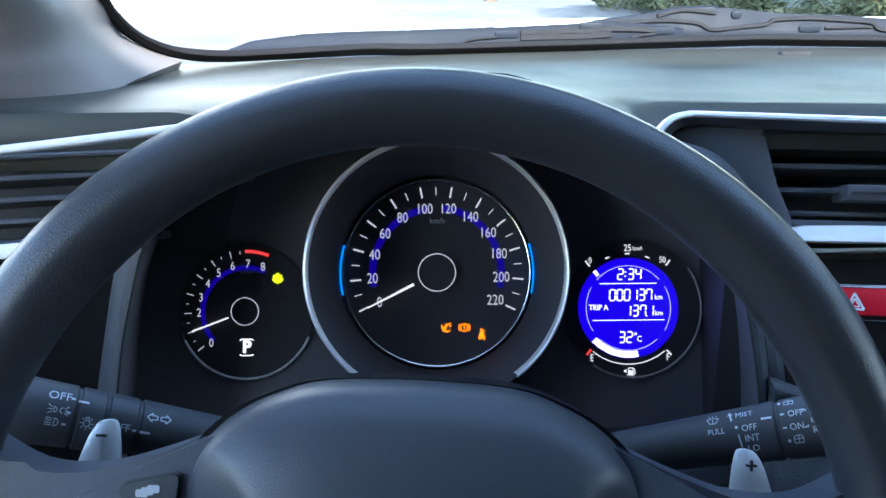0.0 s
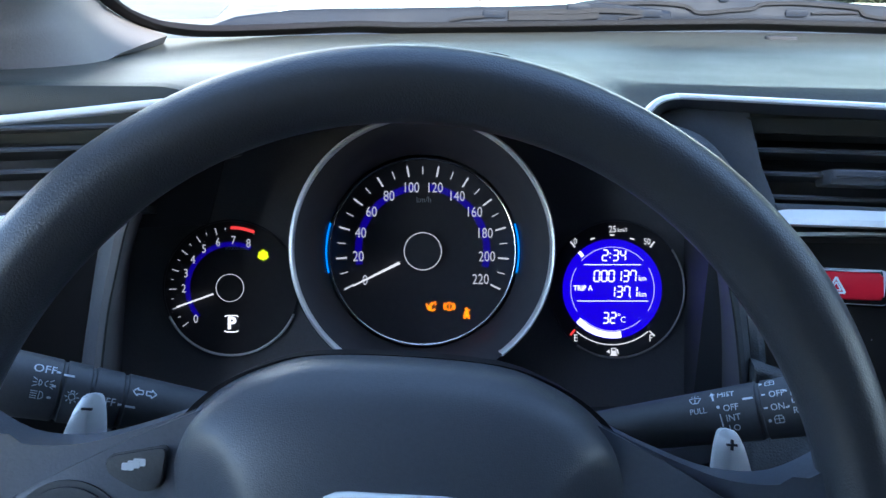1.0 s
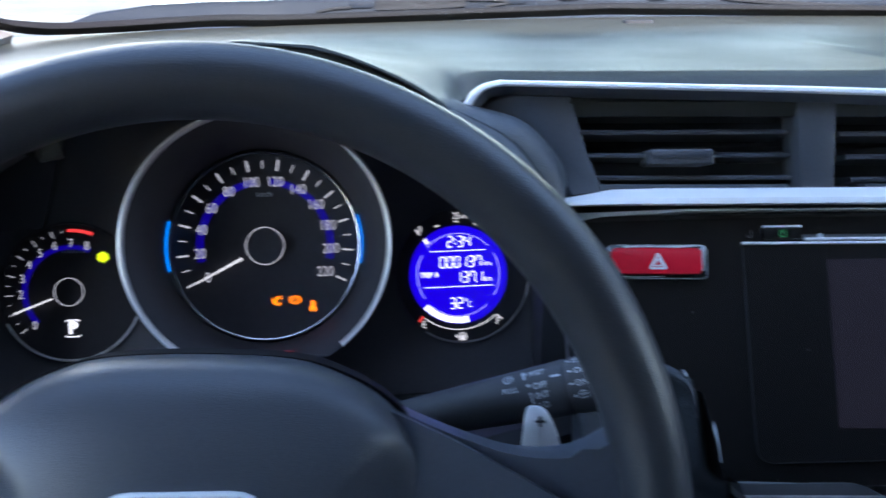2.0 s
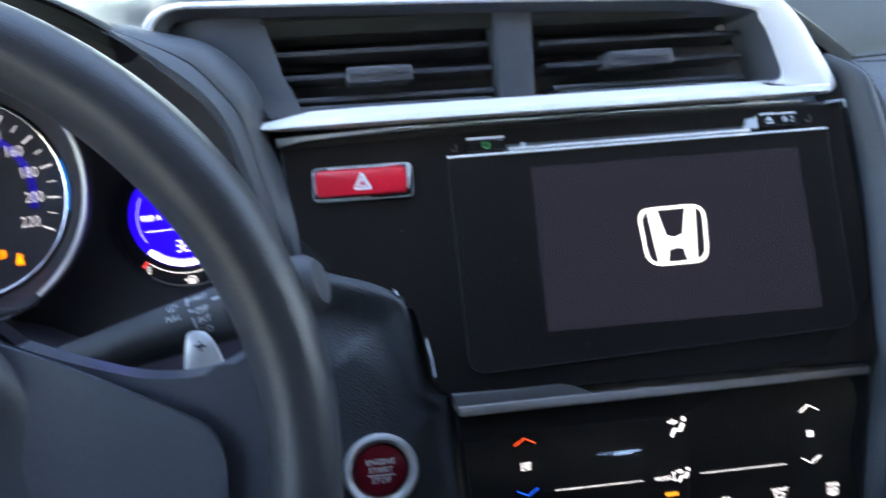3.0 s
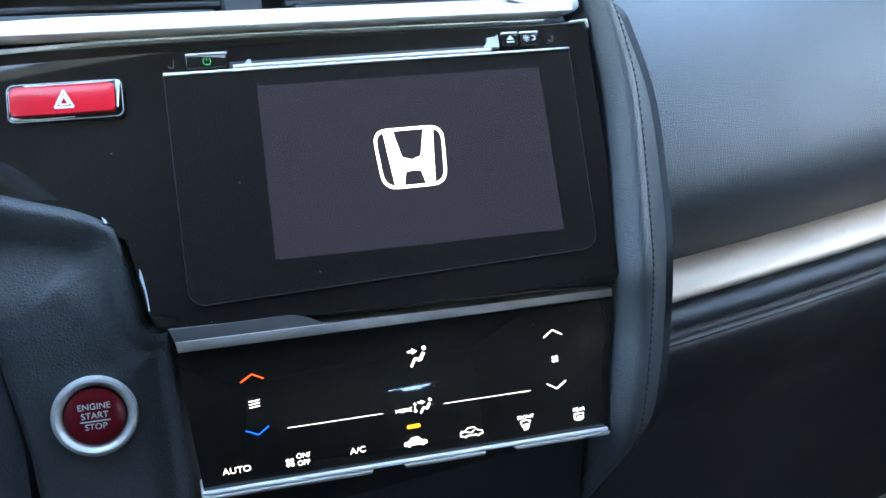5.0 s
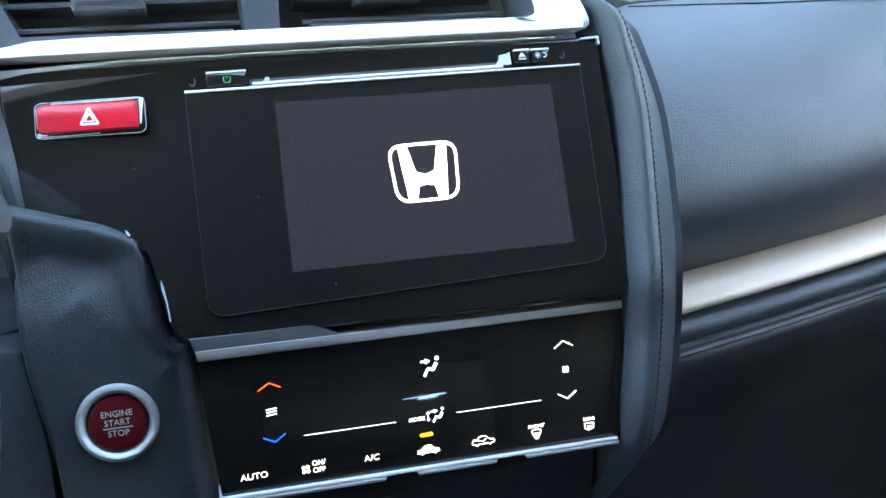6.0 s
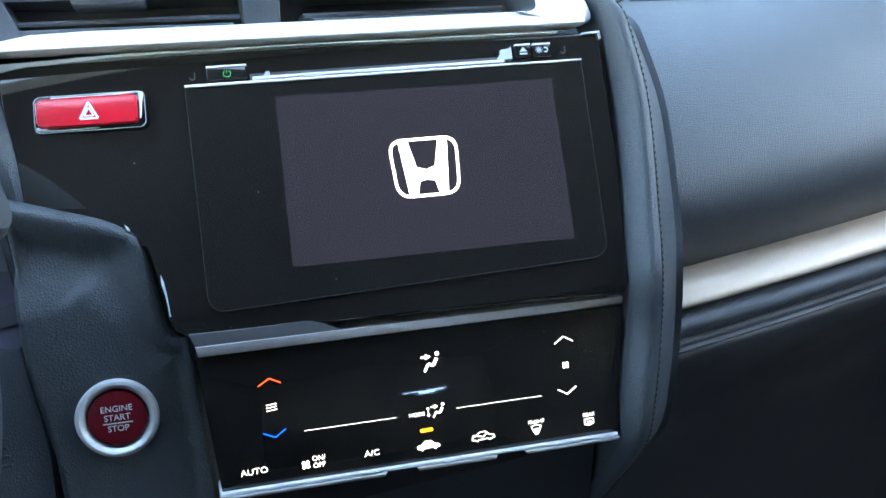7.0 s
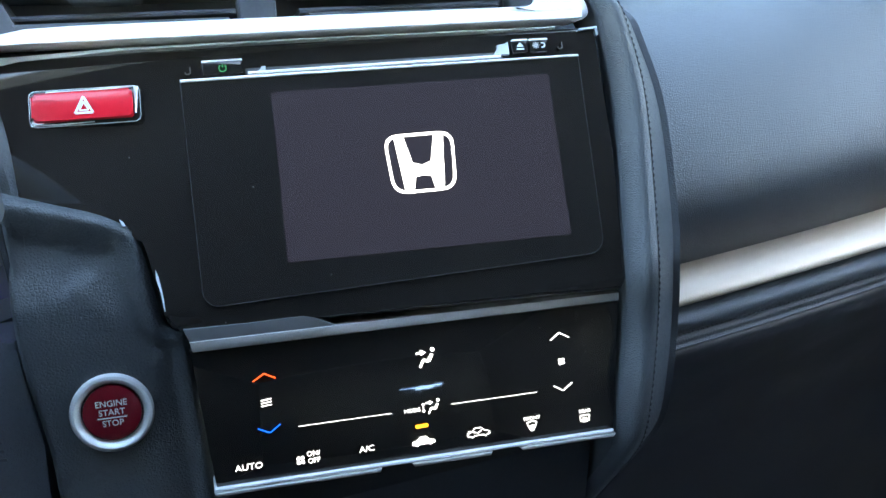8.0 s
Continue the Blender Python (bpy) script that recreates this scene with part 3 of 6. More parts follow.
def wiper(y, plate, strips, clips, label):
    """A parked wiper seen from behind: broad arm plate, dark blade strips, rounded clips."""
    w = thing("windscreen_wiper", (plate[0][0], y, plate[0][1]), label, "wiper", "windscreen wipers")
    f = face_frame((0, y, 0), 0, 0)
    part("arm", prism(plate, -0.006, 0.006, 0.003), M_ARM, w, "grey plastic arm", m=f)
    # gap strips are black pieces laid where only dark gaps show
    for nm, pts, wide in strips:
        part(nm, strokes([[(p.x, p.y) for p in smooth_line([(px, pz, 0) for px, pz in pts], 3)]], wide, 0.004, 0.0095), M_RUBBER, w, "black strip drawn for a rubber blade or a dark gap", m=f)
    for px, pz, wide in clips:
        k = part("clip", prism(rrect(px - wide, pz - 0.004, px + wide, pz + 0.0045, 0.0038, 4), 0.0, 0.0085, 0.001), M_ARM, w, "grey clip", m=f)
        part("rivet", disc(0.0012, 0.0085, 0.009, 10, c=(px, pz)), M_RUBBER, k, m=f)


wiper(1.06, [(0.1635, 1.106), (0.1706, 1.121), (0.1884, 1.1248), (0.252, 1.1324), (0.274, 1.138), (0.3188, 1.1394), (0.3321, 1.1345), (0.3774, 1.1322), (0.4133, 1.1292), (0.4653, 1.1275), (0.5046, 1.1245), (0.58, 1.119), (0.72, 1.108), (0.72, 1.1), (0.5, 1.102)],
      [("blade", [(0.1941, 1.1214), (0.2259, 1.1234), (0.2629, 1.1247), (0.2997, 1.1217), (0.3165, 1.1143), (0.3484, 1.1169), (0.3771, 1.1195), (0.3875, 1.1245), (0.4247, 1.1258), (0.4637, 1.1235), (0.4965, 1.1205), (0.5073, 1.113), (0.56, 1.108), (0.7, 1.1)], 0.0036),
       ("spring_edge", [(0.2542, 1.1296), (0.273, 1.1346), (0.2889, 1.1359), (0.3199, 1.1323)], 0.0036), ("gap", [(0.4442, 1.1147), (0.4972, 1.1155)], 0.0016)],
      [(0.343, 1.130, 0.006), (0.4275, 1.1145, 0.013)], "grey windscreen wiper with a black blade, parked behind the dashboard")
wiper(1.045, [(-0.235, 1.094), (-0.2, 1.106), (-0.14, 1.1135), (-0.09, 1.1155), (-0.0221, 1.1165), (0.0282, 1.1178), (0.0912, 1.119), (0.1542, 1.1215), (0.192, 1.1245), (0.2365, 1.1215), (0.2812, 1.116), (0.2823, 1.1)],
      [("blade", [(0.1, 1.1135), (0.1286, 1.114), (0.155, 1.1155), (0.172, 1.1145), (0.1914, 1.117), (0.2295, 1.1165), (0.2486, 1.1148)], 0.005), ("blade_foot", [(0.1, 1.1085), (0.135, 1.109), (0.17, 1.1095), (0.2, 1.1115)], 0.006),
       ("gap", [(0.0357, 1.1046), (0.0533, 1.1078), (0.0734, 1.109)], 0.0022), ("gap", [(0.2225, 1.1075), (0.2363, 1.11), (0.2488, 1.1113)], 0.0022)],
      [(0.0847, 1.1118, 0.013), (0.1776, 1.1191, 0.013), (0.2582, 1.1142, 0.013)], "grey windscreen wiper with a black blade, parked below the glass")

# ---- dashboard ----
dash = thing("dashboard", (MID, 0.6, 0.9), "dark grey moulded car dashboard with a gauge hood", "dashboard")


HOOD_X = [0.0, 0.0367, 0.0518, 0.0645, 0.0772, 0.0875, 0.098, 0.107]
HOOD_Z = [1.1455, 1.1427, 1.138, 1.133, 1.127, 1.1214, 1.1145, 1.1085]


def edge_z(x):
    """Height of the pad's front edge: arched over the gauges, level beside them, low before the passenger."""
    u = abs(x - 0.0025)
    if u < 0.107:
        return float(np.interp(u, HOOD_X, HOOD_Z))
    if x < 0:
        return 1.1085 + 0.008 * step(u, 0.107, 0.15)
    return 1.1085 + 0.0105 * step(u, 0.109, 0.133) - 0.0645 * max(0.0, min(1.0, (x - 0.44) / 0.14))


def front_y(x):
    """Front edge of the top pad."""
    base = 0.4935 - 0.128 * max(0.0, min(1.0, x - 0.12))
    if x > 0.48:
        base += (0.512 - base) * min(1.0, (x - 0.48) / 0.1)
    if x < 0:
        base = 0.509
    return 0.4535 + (base - 0.4535) * step(abs(x - 0.0025), 0.1, 0.121)


top = []
xs = [LEFT - 0.01 + 0.006 * i for i in range(77)] + [0.0915 + 0.0015 * i for i in range(36)] + [0.146 + 0.008 * i for i in range(117)]
for x in xs:
    yf, yb, edge = front_y(x), glass_y(x) - 0.012, edge_z(x)
    hd = 1 - step(abs(x - 0.0025), 0.098, 0.118)
    drop = 0.02 * hd + (0.034 if x < 0 else 0.011) * (1 - hd)
    row = [Vector((x, yf + 0.012 * (0.35 + 0.65 * hd), edge - drop)), Vector((x, yf + 0.002, edge - 0.55 * drop)), Vector((x, yf + 0.002, edge - 0.2 * drop)), Vector((x, yf + 0.0055, edge - 0.04 * drop))]
    far = 1.1145 + 0.03 * math.exp(-((x - 0.0025) / 0.07) ** 2) if x < 0.44 else edge
    for k in range(25):
        t = (k / 24) ** 1.5
        y = yf + 0.012 + (yb - yf - 0.012) * t
        top_z = edge + (far - edge) * step(y - yf, 0.008, 0.09)
        z = 1.099 + (top_z - 1.099) * (1 - step(t, -0.1, 0.8)) if edge > 1.1 else edge + (1.099 - edge) * step(t, 0.0, 0.5)
        row.append(Vector((x, y, z)))
    # the pad rolls over softly above the centre vent
    roll = 0.012 * (1 - hd) * step(x, 0.1, 0.15) * (1 - step(x, 0.4, 0.48))
    for p in row:
        p.z -= roll * (1 - step(p.y - yf, 0.006, 0.05))
    top.append(row)
part("top_pad", surface(top, 0.012), M_DASH, dash, "grained dark grey top pad")
part("sensor", prism(rrect(-0.016, -0.006, 0.016, 0.006, 0.005), -0.006, 0.0025, 0.001), M_MATT, dash, "small black sensor cap", m=Matrix.Translation((0.365, 0.93, 1.0995)))


def arch(t, grow=0.0):
    """Outline of the gauge hood, from its left foot over the top to its right foot."""
    side = [(0.0025, 1.1435), (0.039, 1.1405), (0.067, 1.1315), (0.09, 1.12), (0.1095, 1.1055), (0.13, 1.086), (0.1425, 1.074), (0.1515, 1.058), (0.158, 1.035), (0.164, 1.01), (0.17, 0.97), (0.174, 0.925)]
    pts = [(0.005 - x, z) for x, z in side[:0:-1]] + side
    line = smooth_line([Vector((x, 0, z)) for x, z in pts], 5)
    c = Vector((0.003, 0, 1.0))
    return [c + (p - c) * (1 + grow) for p in line]


hood = []
for y, g in ((0.4565, -0.004), (0.4548, 0.0), (0.4555, 0.006)):
    hood.append([p + Vector((0, y - 0.18 * (1.14 - p.z) * (1 if y < 0.5 else 0.6), 0)) for p in arch(0, g)])
inner = [[Vector((0.0025 + (p.x - 0.0025) * (1 + gx), y - 0.18 * (1.14 - p.z) * 0.5, 1.0 + (p.z - 1.0) * (1 + gz * (p.z > 1.0)))) for p in arch(0)] for y, gx, gz in ((0.58, 0.15, -0.3), (0.5, 0.06, -0.08))]
part("gauge_hood", surface(hood, 0.0), M_DASH, dash, "arched hood over the gauges")
part("hood_lining", surface([hood[0]] + inner[::-1], 0.0), M_LINING, dash, "black lining inside the gauge hood")

SFQ = face_frame((0.385, 0.3994, 0.9865), -9.3, 31.7)


def on_rim(x, z, back):
    return Vector((x, 0.455 - 0.18 * (1.14 - z) + back, z))


edge_in = [on_rim(x, z, 0.0) for x, z in ((0.1, 1.1105), (0.1095, 1.1045), (0.13, 1.086), (0.1425, 1.074), (0.1515, 1.058), (0.158, 1.035), (0.164, 1.01), (0.17, 0.97), (0.174, 0.925))]
crease = [on_rim(x, z, 0.008) for x, z in ((0.105, 1.1092), (0.1150, 1.1052), (0.1375, 1.0925), (0.151, 1.0775), (0.1600, 1.0632), (0.166, 1.04), (0.172, 1.012), (0.178, 0.972), (0.182, 0.925))]
second = [Vector(p) for p in ((0.112, 0.486, 1.1085), (0.124, 0.482, 1.105), (0.147, 0.471, 1.099), (0.163, 0.468, 1.085), (0.1715, 0.464, 1.0695), (0.1725, 0.464, 1.052))] + [SFQ @ Vector(p) for p in ((-0.2130, 0.05, 0.0012), (-0.2072, 0.0235, 0.0012), (-0.2035, -0.01, 0.0))]
second_left = [Vector(p) for p in ((-0.104, 0.512, 1.1085), (-0.116, 0.507, 1.103), (-0.137, 0.5, 1.094), (-0.155, 0.492, 1.08), (-0.167, 0.482, 1.06), (-0.173, 0.472, 1.035), (-0.178, 0.462, 1.005), (-0.184, 0.45, 0.965), (-0.188, 0.44, 0.92))]


def mirrored(pts):
    return [Vector((0.005 - p.x, p.y, p.z)) for p in pts]


left_cheek = []
for e, k, f in zip(*[smooth_line(q, 6) for q in (mirrored(edge_in), mirrored(crease), second_left)]):
    left_cheek.append([e + Vector((-0.004, 0.02, 0.002)), e, e.lerp(k, 0.4) + Vector((0, -0.003, 0.001)), k, k.lerp(f, 0.4) + Vector((0, -0.002, 0.001)), f, f + Vector((-0.004, 0.02, -0.004))])
part("hood_cheek", surface(left_cheek), M_DARK, dash, "grey moulding beside the gauge hood", sharp=30)
lines = [smooth_line(e, 6) for e in (edge_in, crease, second)]
cheek = []
for e, k, f in zip(*lines):
    up = Vector((-0.1, -0.75, 0.35)) * 0.004
    cheek.append([e + Vector((0.004, 0.02, 0.002)), e] + [e.lerp(k, 0.35) + up * 0.8, e.lerp(k, 0.75) + up * 0.55, k, k.lerp(f, 0.04) + up * 0.25] + [k.lerp(f, q) + up * 1.2 * math.sin(math.pi * q) for q in (0.25, 0.5, 0.75, 0.92)] + [f, f + Vector((0.004, 0.02, -0.004))])
part("hood_cheek", surface(cheek), M_SOFT, dash, "grey moulding between the gauge hood and the centre", sharp=30)
# top of the steering column shroud and the lip below the gauges
shroud = []
for i in range(25):
    a = math.pi * i / 24
    shroud.append([Vector((0.0 + math.cos(a) * w, y, zc + math.sin(a) * h)) for y, w, zc, h in ((0.33, 0.055, 0.93, 0.06), (0.40, 0.07, 0.9, 0.075), (0.5, 0.09, 0.86, 0.09))])
part("column_shroud", surface(shroud, 0.003), M_DARK, dash, "black steering column cover")
lip = []
for i in range(33):
    u = -1 + 2 * i / 32
    x = 0.003 + 0.178 * u
    dip = 0.012 * u * u
    lip.append([Vector((x, 0.445 + 0.02 * u * u, 0.87)), Vector((x, 0.44 + 0.02 * u * u, 0.898 + dip)), Vector((x, 0.447 + 0.02 * u * u, 0.907 + dip)), Vector((x, 0.5, 0.912 + dip * 0.6)), Vector((x, 0.545, 0.91))])
part("gauge_lip", surface(lip, 0.004), M_DARK, dash, "lip below the gauges")
part("side_body", box(LEFT, -0.17, 0.59, 0.66, 0.55, 1.09), M_MATT, dash, "dark inner body of the dashboard")
part("lower_panel", box(LEFT, 0.17, 0.47, 0.5, 0.55, 0.9), M_MATT, dash, "dark lower dash panel")

# panel that carries the start button
KF = face_frame((0.2095, 0.3917, 0.8765), -8, 15)
right_edge = [(p.x, p.y) for p in smooth_line([(-0.0405, 0.1165), (-0.0327, 0.1142), (-0.016, 0.109), (0.0085, 0.1012), (0.0208, 0.0937), (0.0249, 0.0829), (0.0272, 0.0677), (0.0293, 0.0527), (0.0312, 0.0437), (0.0358, 0.0397), (0.0425, 0.0385), (0.0445, 0.0085), (0.0465, -0.0228), (0.049, -0.09), (0.051, -0.22)], 6)]
left_edge = [(p.x, p.y) for p in smooth_line([(-0.024, -0.22), (-0.0265, -0.09), (-0.0302, -0.0355), (-0.0314, -0.018), (-0.035, 0.0045), (-0.0388, 0.0258), (-0.0404, 0.0435), (-0.0408, 0.0607), (-0.0412, 0.0864)], 5)]


def start_panel():
    """A panel with a rounded lip along its top and outer edge, a hollow inside the lip and a swelling field."""
    edge = right_edge + left_edge

    def inset(x, y, line):
        best = (1.0, 0.0)
        for (ax, ay), (bx, by) in zip(line, line[1:]):
            ux, uy = bx - ax, by - ay
            q = max(0.0, min(1.0, ((x - ax) * ux + (y - ay) * uy) / max(1e-12, ux * ux + uy * uy)))
            best = min(best, (math.hypot(x - ax - q * ux, y - ay - q * uy), ay + q * uy))
        return best

    def height(x, y):
        d, near = inset(x, y, right_edge)
        side = inset(x, y, left_edge)[0]
        top = step(near, 0.045, 0.1)
        lip = 0.005 - 0.0015 * top
        hollow = 0.0125 + 0.0105 * top
        depth = 0.0026 + 0.0056 * top
        z = 0.0028 - 0.0055 * (1 - min(1.0, min(d, side) / 0.0045)) ** 2.2
        z -= depth * step(d, lip, hollow)
        return z + (depth + 0.0008) * step(d, hollow - 0.003, hollow + 0.012 + 0.022 * top)

    bm = bmesh.new()
    rows = [[bm.verts.new((x, y, -0.03)) for x, y in edge]]
    for k in range(44):
        q = 1 - (k / 44) ** 1.35
        rows.append([bm.verts.new((x * q, -0.01 + (y + 0.01) * q, height(x * q, -0.01 + (y + 0.01) * q))) for x, y in edge])
    n = len(edge)
    for ra, rb in zip(rows, rows[1:]):
        for i in range(n):
            bm.faces.new((ra[i], ra[(i + 1) % n], rb[(i + 1) % n], rb[i]))
    bm.faces.new(rows[-1])
    return bm


part("start_panel", start_panel(), M_GRAIN, dash, "grained dark grey plastic panel with a rounded lip", m=KF, sharp=60)
part("knee_panel", prism([(-0.3, -0.25), (-0.035, -0.25), (-0.0348, -0.0368), (-0.034, -0.0124), (-0.0372, 0.0062), (-0.0403, 0.0246), (-0.0414, 0.0365), (-0.0424, 0.0415), (-0.0511, 0.0436), (-0.3, 0.047)], -0.05, -0.005, 0.003), M_DASH_LOW, dash, "grained lower knee panel", m=KF)
for i in range(4):
    part("slot", prism(rrect(-0.081, -0.0054 - 0.0047 * i, -0.0549 + 0.0007 * i, -0.0038 - 0.0047 * i, 0.0007, 2), -0.0055, -0.0045), M_VENT, dash, "narrow black speaker slot", m=KF)

# centre fascia
SF = face_frame((0.385, 0.3994, 0.9865), -9.3, 31.7)
fp = [(-0.2154, 0.0685), (-0.2085, 0.0235)] + [(p.x, p.y) for p in smooth_line([(-0.205, -0.003), (-0.194, -0.007), (-0.1662, -0.0155), (-0.1524, -0.0222), (-0.1465, -0.033), (-0.1415, -0.058), (-0.1375, -0.0735), (-0.128, -0.0762)], 4)] + [(0.1035, -0.0772), (0.1075, -0.071), (0.1095, 0.0), (0.1105, 0.0745)]
part("fascia", prism(fp, -0.03, 0.0, 0.0024, 4), M_PIANO, dash, "glossy piano black centre fascia", m=SF)
# pale strip: the sky's glint on the gloss black edge, put in as colour
part("fascia_edge_glint", prism([(-0.2145, 0.0640), (-0.2155, 0.0690), (-0.152, 0.0722), (-0.06, 0.0738), (0.085, 0.0752), (0.085, 0.0744), (-0.06, 0.0729), (-0.152, 0.0708), (-0.175, 0.0690), (-0.2, 0.0672)], -0.004, 0.0006, 0.0003), M_FILM_GLINT, dash, "slim pale strip coloured as the glint on the upper edge", m=SF)
# sliver coloured pale to show a glint along the fascia's edge
part("film_or_glint", prism([(-0.1424, -0.0440), (-0.1412, -0.0475), (-0.1398, -0.056), (-0.1389, -0.0655), (-0.1396, -0.0655), (-0.1406, -0.056), (-0.1424, -0.049)], -0.002, 0.001), M_FILM_GLINT, dash, "pale sliver coloured as a glint on the fascia edge", m=SF)

# padded column beside the fascia, continued below
AF = face_frame((0.3691, 0.3571, 0.8929), -6, 19)
left_line = [SF @ Vector(p) for p in ((0.098, 0.104, -0.014), (0.1087, 0.0887, -0.002), (0.1125, 0.0678, 0.0), (0.1148, 0.0269, 0.0), (0.1095, -0.0389, 0.0), (0.1068, -0.0708, 0.0))]
left_line += [AF @ Vector(p) for p in ((0.1165, 0.002, 0.003), (0.1107, -0.0341, 0.003), (0.1085, -0.0655, -0.007), (0.1055, -0.09, -0.03), (0.1015, -0.125, -0.07), (0.097, -0.17, -0.12))]
right_line = [SF @ Vector(p) for p in ((0.118, 0.105, -0.016), (0.1316, 0.0878, -0.002), (0.1372, 0.0697, 0.0), (0.1445, 0.0269, 0.0), (0.1425, -0.0389, 0.0), (0.1385, -0.0708, 0.0))]
right_line += [AF @ Vector(p) for p in ((0.1513, -0.0003, 0.0), (0.1455, -0.0341, 0.0), (0.1425, -0.0655, -0.01), (0.138, -0.092, -0.036), (0.132, -0.128, -0.078), (0.124, -0.17, -0.128))]
left_line, right_line = smooth_line(left_line, 4), smooth_line(right_line, 4)
out_dir = (SF.to_3x3() @ Vector((0, 0, 1)) + AF.to_3x3() @ Vector((0, 0, 1))).normalized()


def pad_rise(t):
    return 0.002 + 0.011 * math.sin(math.pi * 0.5 * min(1.0, t / 0.24)) - 0.003 * max(0.0, t - 0.24) / 0.13 - 0.019 * max(0.0, t - 0.37) / 0.63


col, seam = [], []
for a, b in zip(left_line, right_line):
    b = b + Vector((0.01, 0, 0))
    row = [a - out_dir * 0.03, a - out_dir * 0.004]
    for k in range(21):
        t = 0.37 + 0.012 * (k - 7) if abs(k - 7) < 2 else k / 20
        row.append(a.lerp(b, t) + out_dir * (pad_rise(t) - (0.0012 if k == 7 else 0.0)))
    row += [b - out_dir * 0.022 + Vector((0.004, 0, 0)), b - out_dir * 0.09 + Vector((0.006, 0.0, 0))]
    col.append(row)
    seam.append(a.lerp(b, 0.37) + out_dir * pad_rise(0.37))
part("side_pad", surface(col, 0.0), M_SOFT, dash, "soft leatherette pad with a stitched seam")


def stitches(line, parent, mat, gap=0.0038, size=0.0024, off=(0, 0, 0), limit=110, lift=0.0004):
    """Short thread stitches along a seam, in one run."""
    d, bm, n = 0.0, bmesh.new(), 0
    line = [Vector(p) + Vector(off) for p in line]
    for a, b in zip(line, line[1:]):
        ln = (b - a).length
        while d < ln and n < limit:
            p = a.lerp(b, d / ln)
            t = (b - a).normalized()
            q = Matrix.Translation(p + out_dir * lift) @ t.to_track_quat("X", "Z").to_matrix().to_4x4()
            bmesh.ops.create_icosphere(bm, subdivisions=1, radius=1.0, matrix=q @ Matrix.Diagonal((size * 0.5, 0.0006, 0.0006, 1)))
            d += gap
            n += 1
        d -= ln
    return part("stitching", bm, mat, parent, "dark thread stitching")


M_THREAD = material("thread", (0.03, 0.032, 0.037), 0.7, vary=0)
stitches(seam, dash, M_THREAD)

# passenger side
def pass_rows(profile, x0=0.49, x1=1.07, n=12):
    return [[Vector((x0 + (x1 - x0) * i / n, y + 0.05 * (i / n) ** 2, z + 0.03 * (i / n))) for y, z in profile] for i in range(n + 1)]


prof = [(p.x, p.y) for p in smooth_line([Vector((0.515, 1.046, 0)), Vector((0.5, 1.045, 0)), Vector((0.47, 1.037, 0)), Vector((0.438, 1.016, 0)), Vector((0.41, 0.987, 0)), Vector((0.391, 0.96, 0)), Vector((0.385, 0.937, 0)), Vector((0.391, 0.913, 0)), Vector((0.406, 0.889, 0)), Vector((0.425, 0.87, 0))], 5)]
part("passenger_pad", surface(pass_rows(prof), 0.004), M_SOFT, dash, "soft grained leatherette upper pad")
tp = [(p.x, p.y) for p in smooth_line([Vector((0.43, 0.874, 0)), Vector((0.412, 0.8868, 0)), Vector((0.4025, 0.8885, 0)), Vector((0.395, 0.8865, 0)), Vector((0.387, 0.882, 0)), Vector((0.382, 0.877, 0)), Vector((0.3825, 0.8725, 0)), Vector((0.392, 0.8695, 0)), Vector((0.43, 0.869, 0))], 4)]
part("trim_bar", surface(pass_rows(tp), 0.003), M_TRIM, dash, "satin silver trim bar")
lp = [(p.x, p.y) for p in smooth_line([Vector((0.43, 0.8690, 0)), Vector((0.392, 0.8682, 0)), Vector((0.382, 0.8655, 0)), Vector((0.3778, 0.8605, 0)), Vector((0.379, 0.8538, 0)), Vector((0.384, 0.852, 0)), Vector((0.43, 0.852, 0))], 4)]
part("trim_roll", surface(pass_rows(lp), 0.003), M_SOFT, dash, "padded leatherette roll")
lp = [(p.x, p.y) for p in smooth_line([Vector((0.43, 0.8515, 0)), Vector((0.388, 0.8512, 0)), Vector((0.381, 0.8498, 0)), Vector((0.3795, 0.8462, 0)), Vector((0.382, 0.8425, 0)), Vector((0.43, 0.842, 0))], 4)]
part("trim_piping", surface(pass_rows(lp), 0.003), M_DASH_LOW, dash, "stitched leatherette piping")
gp = [(p.x, p.y) for p in smooth_line([Vector((0.41, 0.8415, 0)), Vector((0.3845, 0.8395, 0)), Vector((0.386, 0.82, 0)), Vector((0.42, 0.76, 0)), Vector((0.45, 0.68, 0)), Vector((0.46, 0.5, 0))], 4)]
part("glovebox_panel", surface(pass_rows(gp), 0.004), M_VENT, dash, "black grained glovebox panel")
stitches([Vector((0.5 + 0.05 * i, 0.3788 + 0.05 * ((0.01 + 0.05 * i) / 0.58) ** 2, 0.8545 + 0.03 * (0.01 + 0.05 * i) / 0.58)) for i in range(12)], dash, M_THREAD, 0.0038, 0.0024, limit=160)
part("console", box(0.2, 0.47, 0.345, 0.5, 0.45, 0.825), M_MATT, dash, "dark centre console below the climate panel")
part("console_body", box(0.17, 0.49, 0.5, 0.6, 0.45, 1.07), M_DARK, dash, "dark inner body of the dashboard")

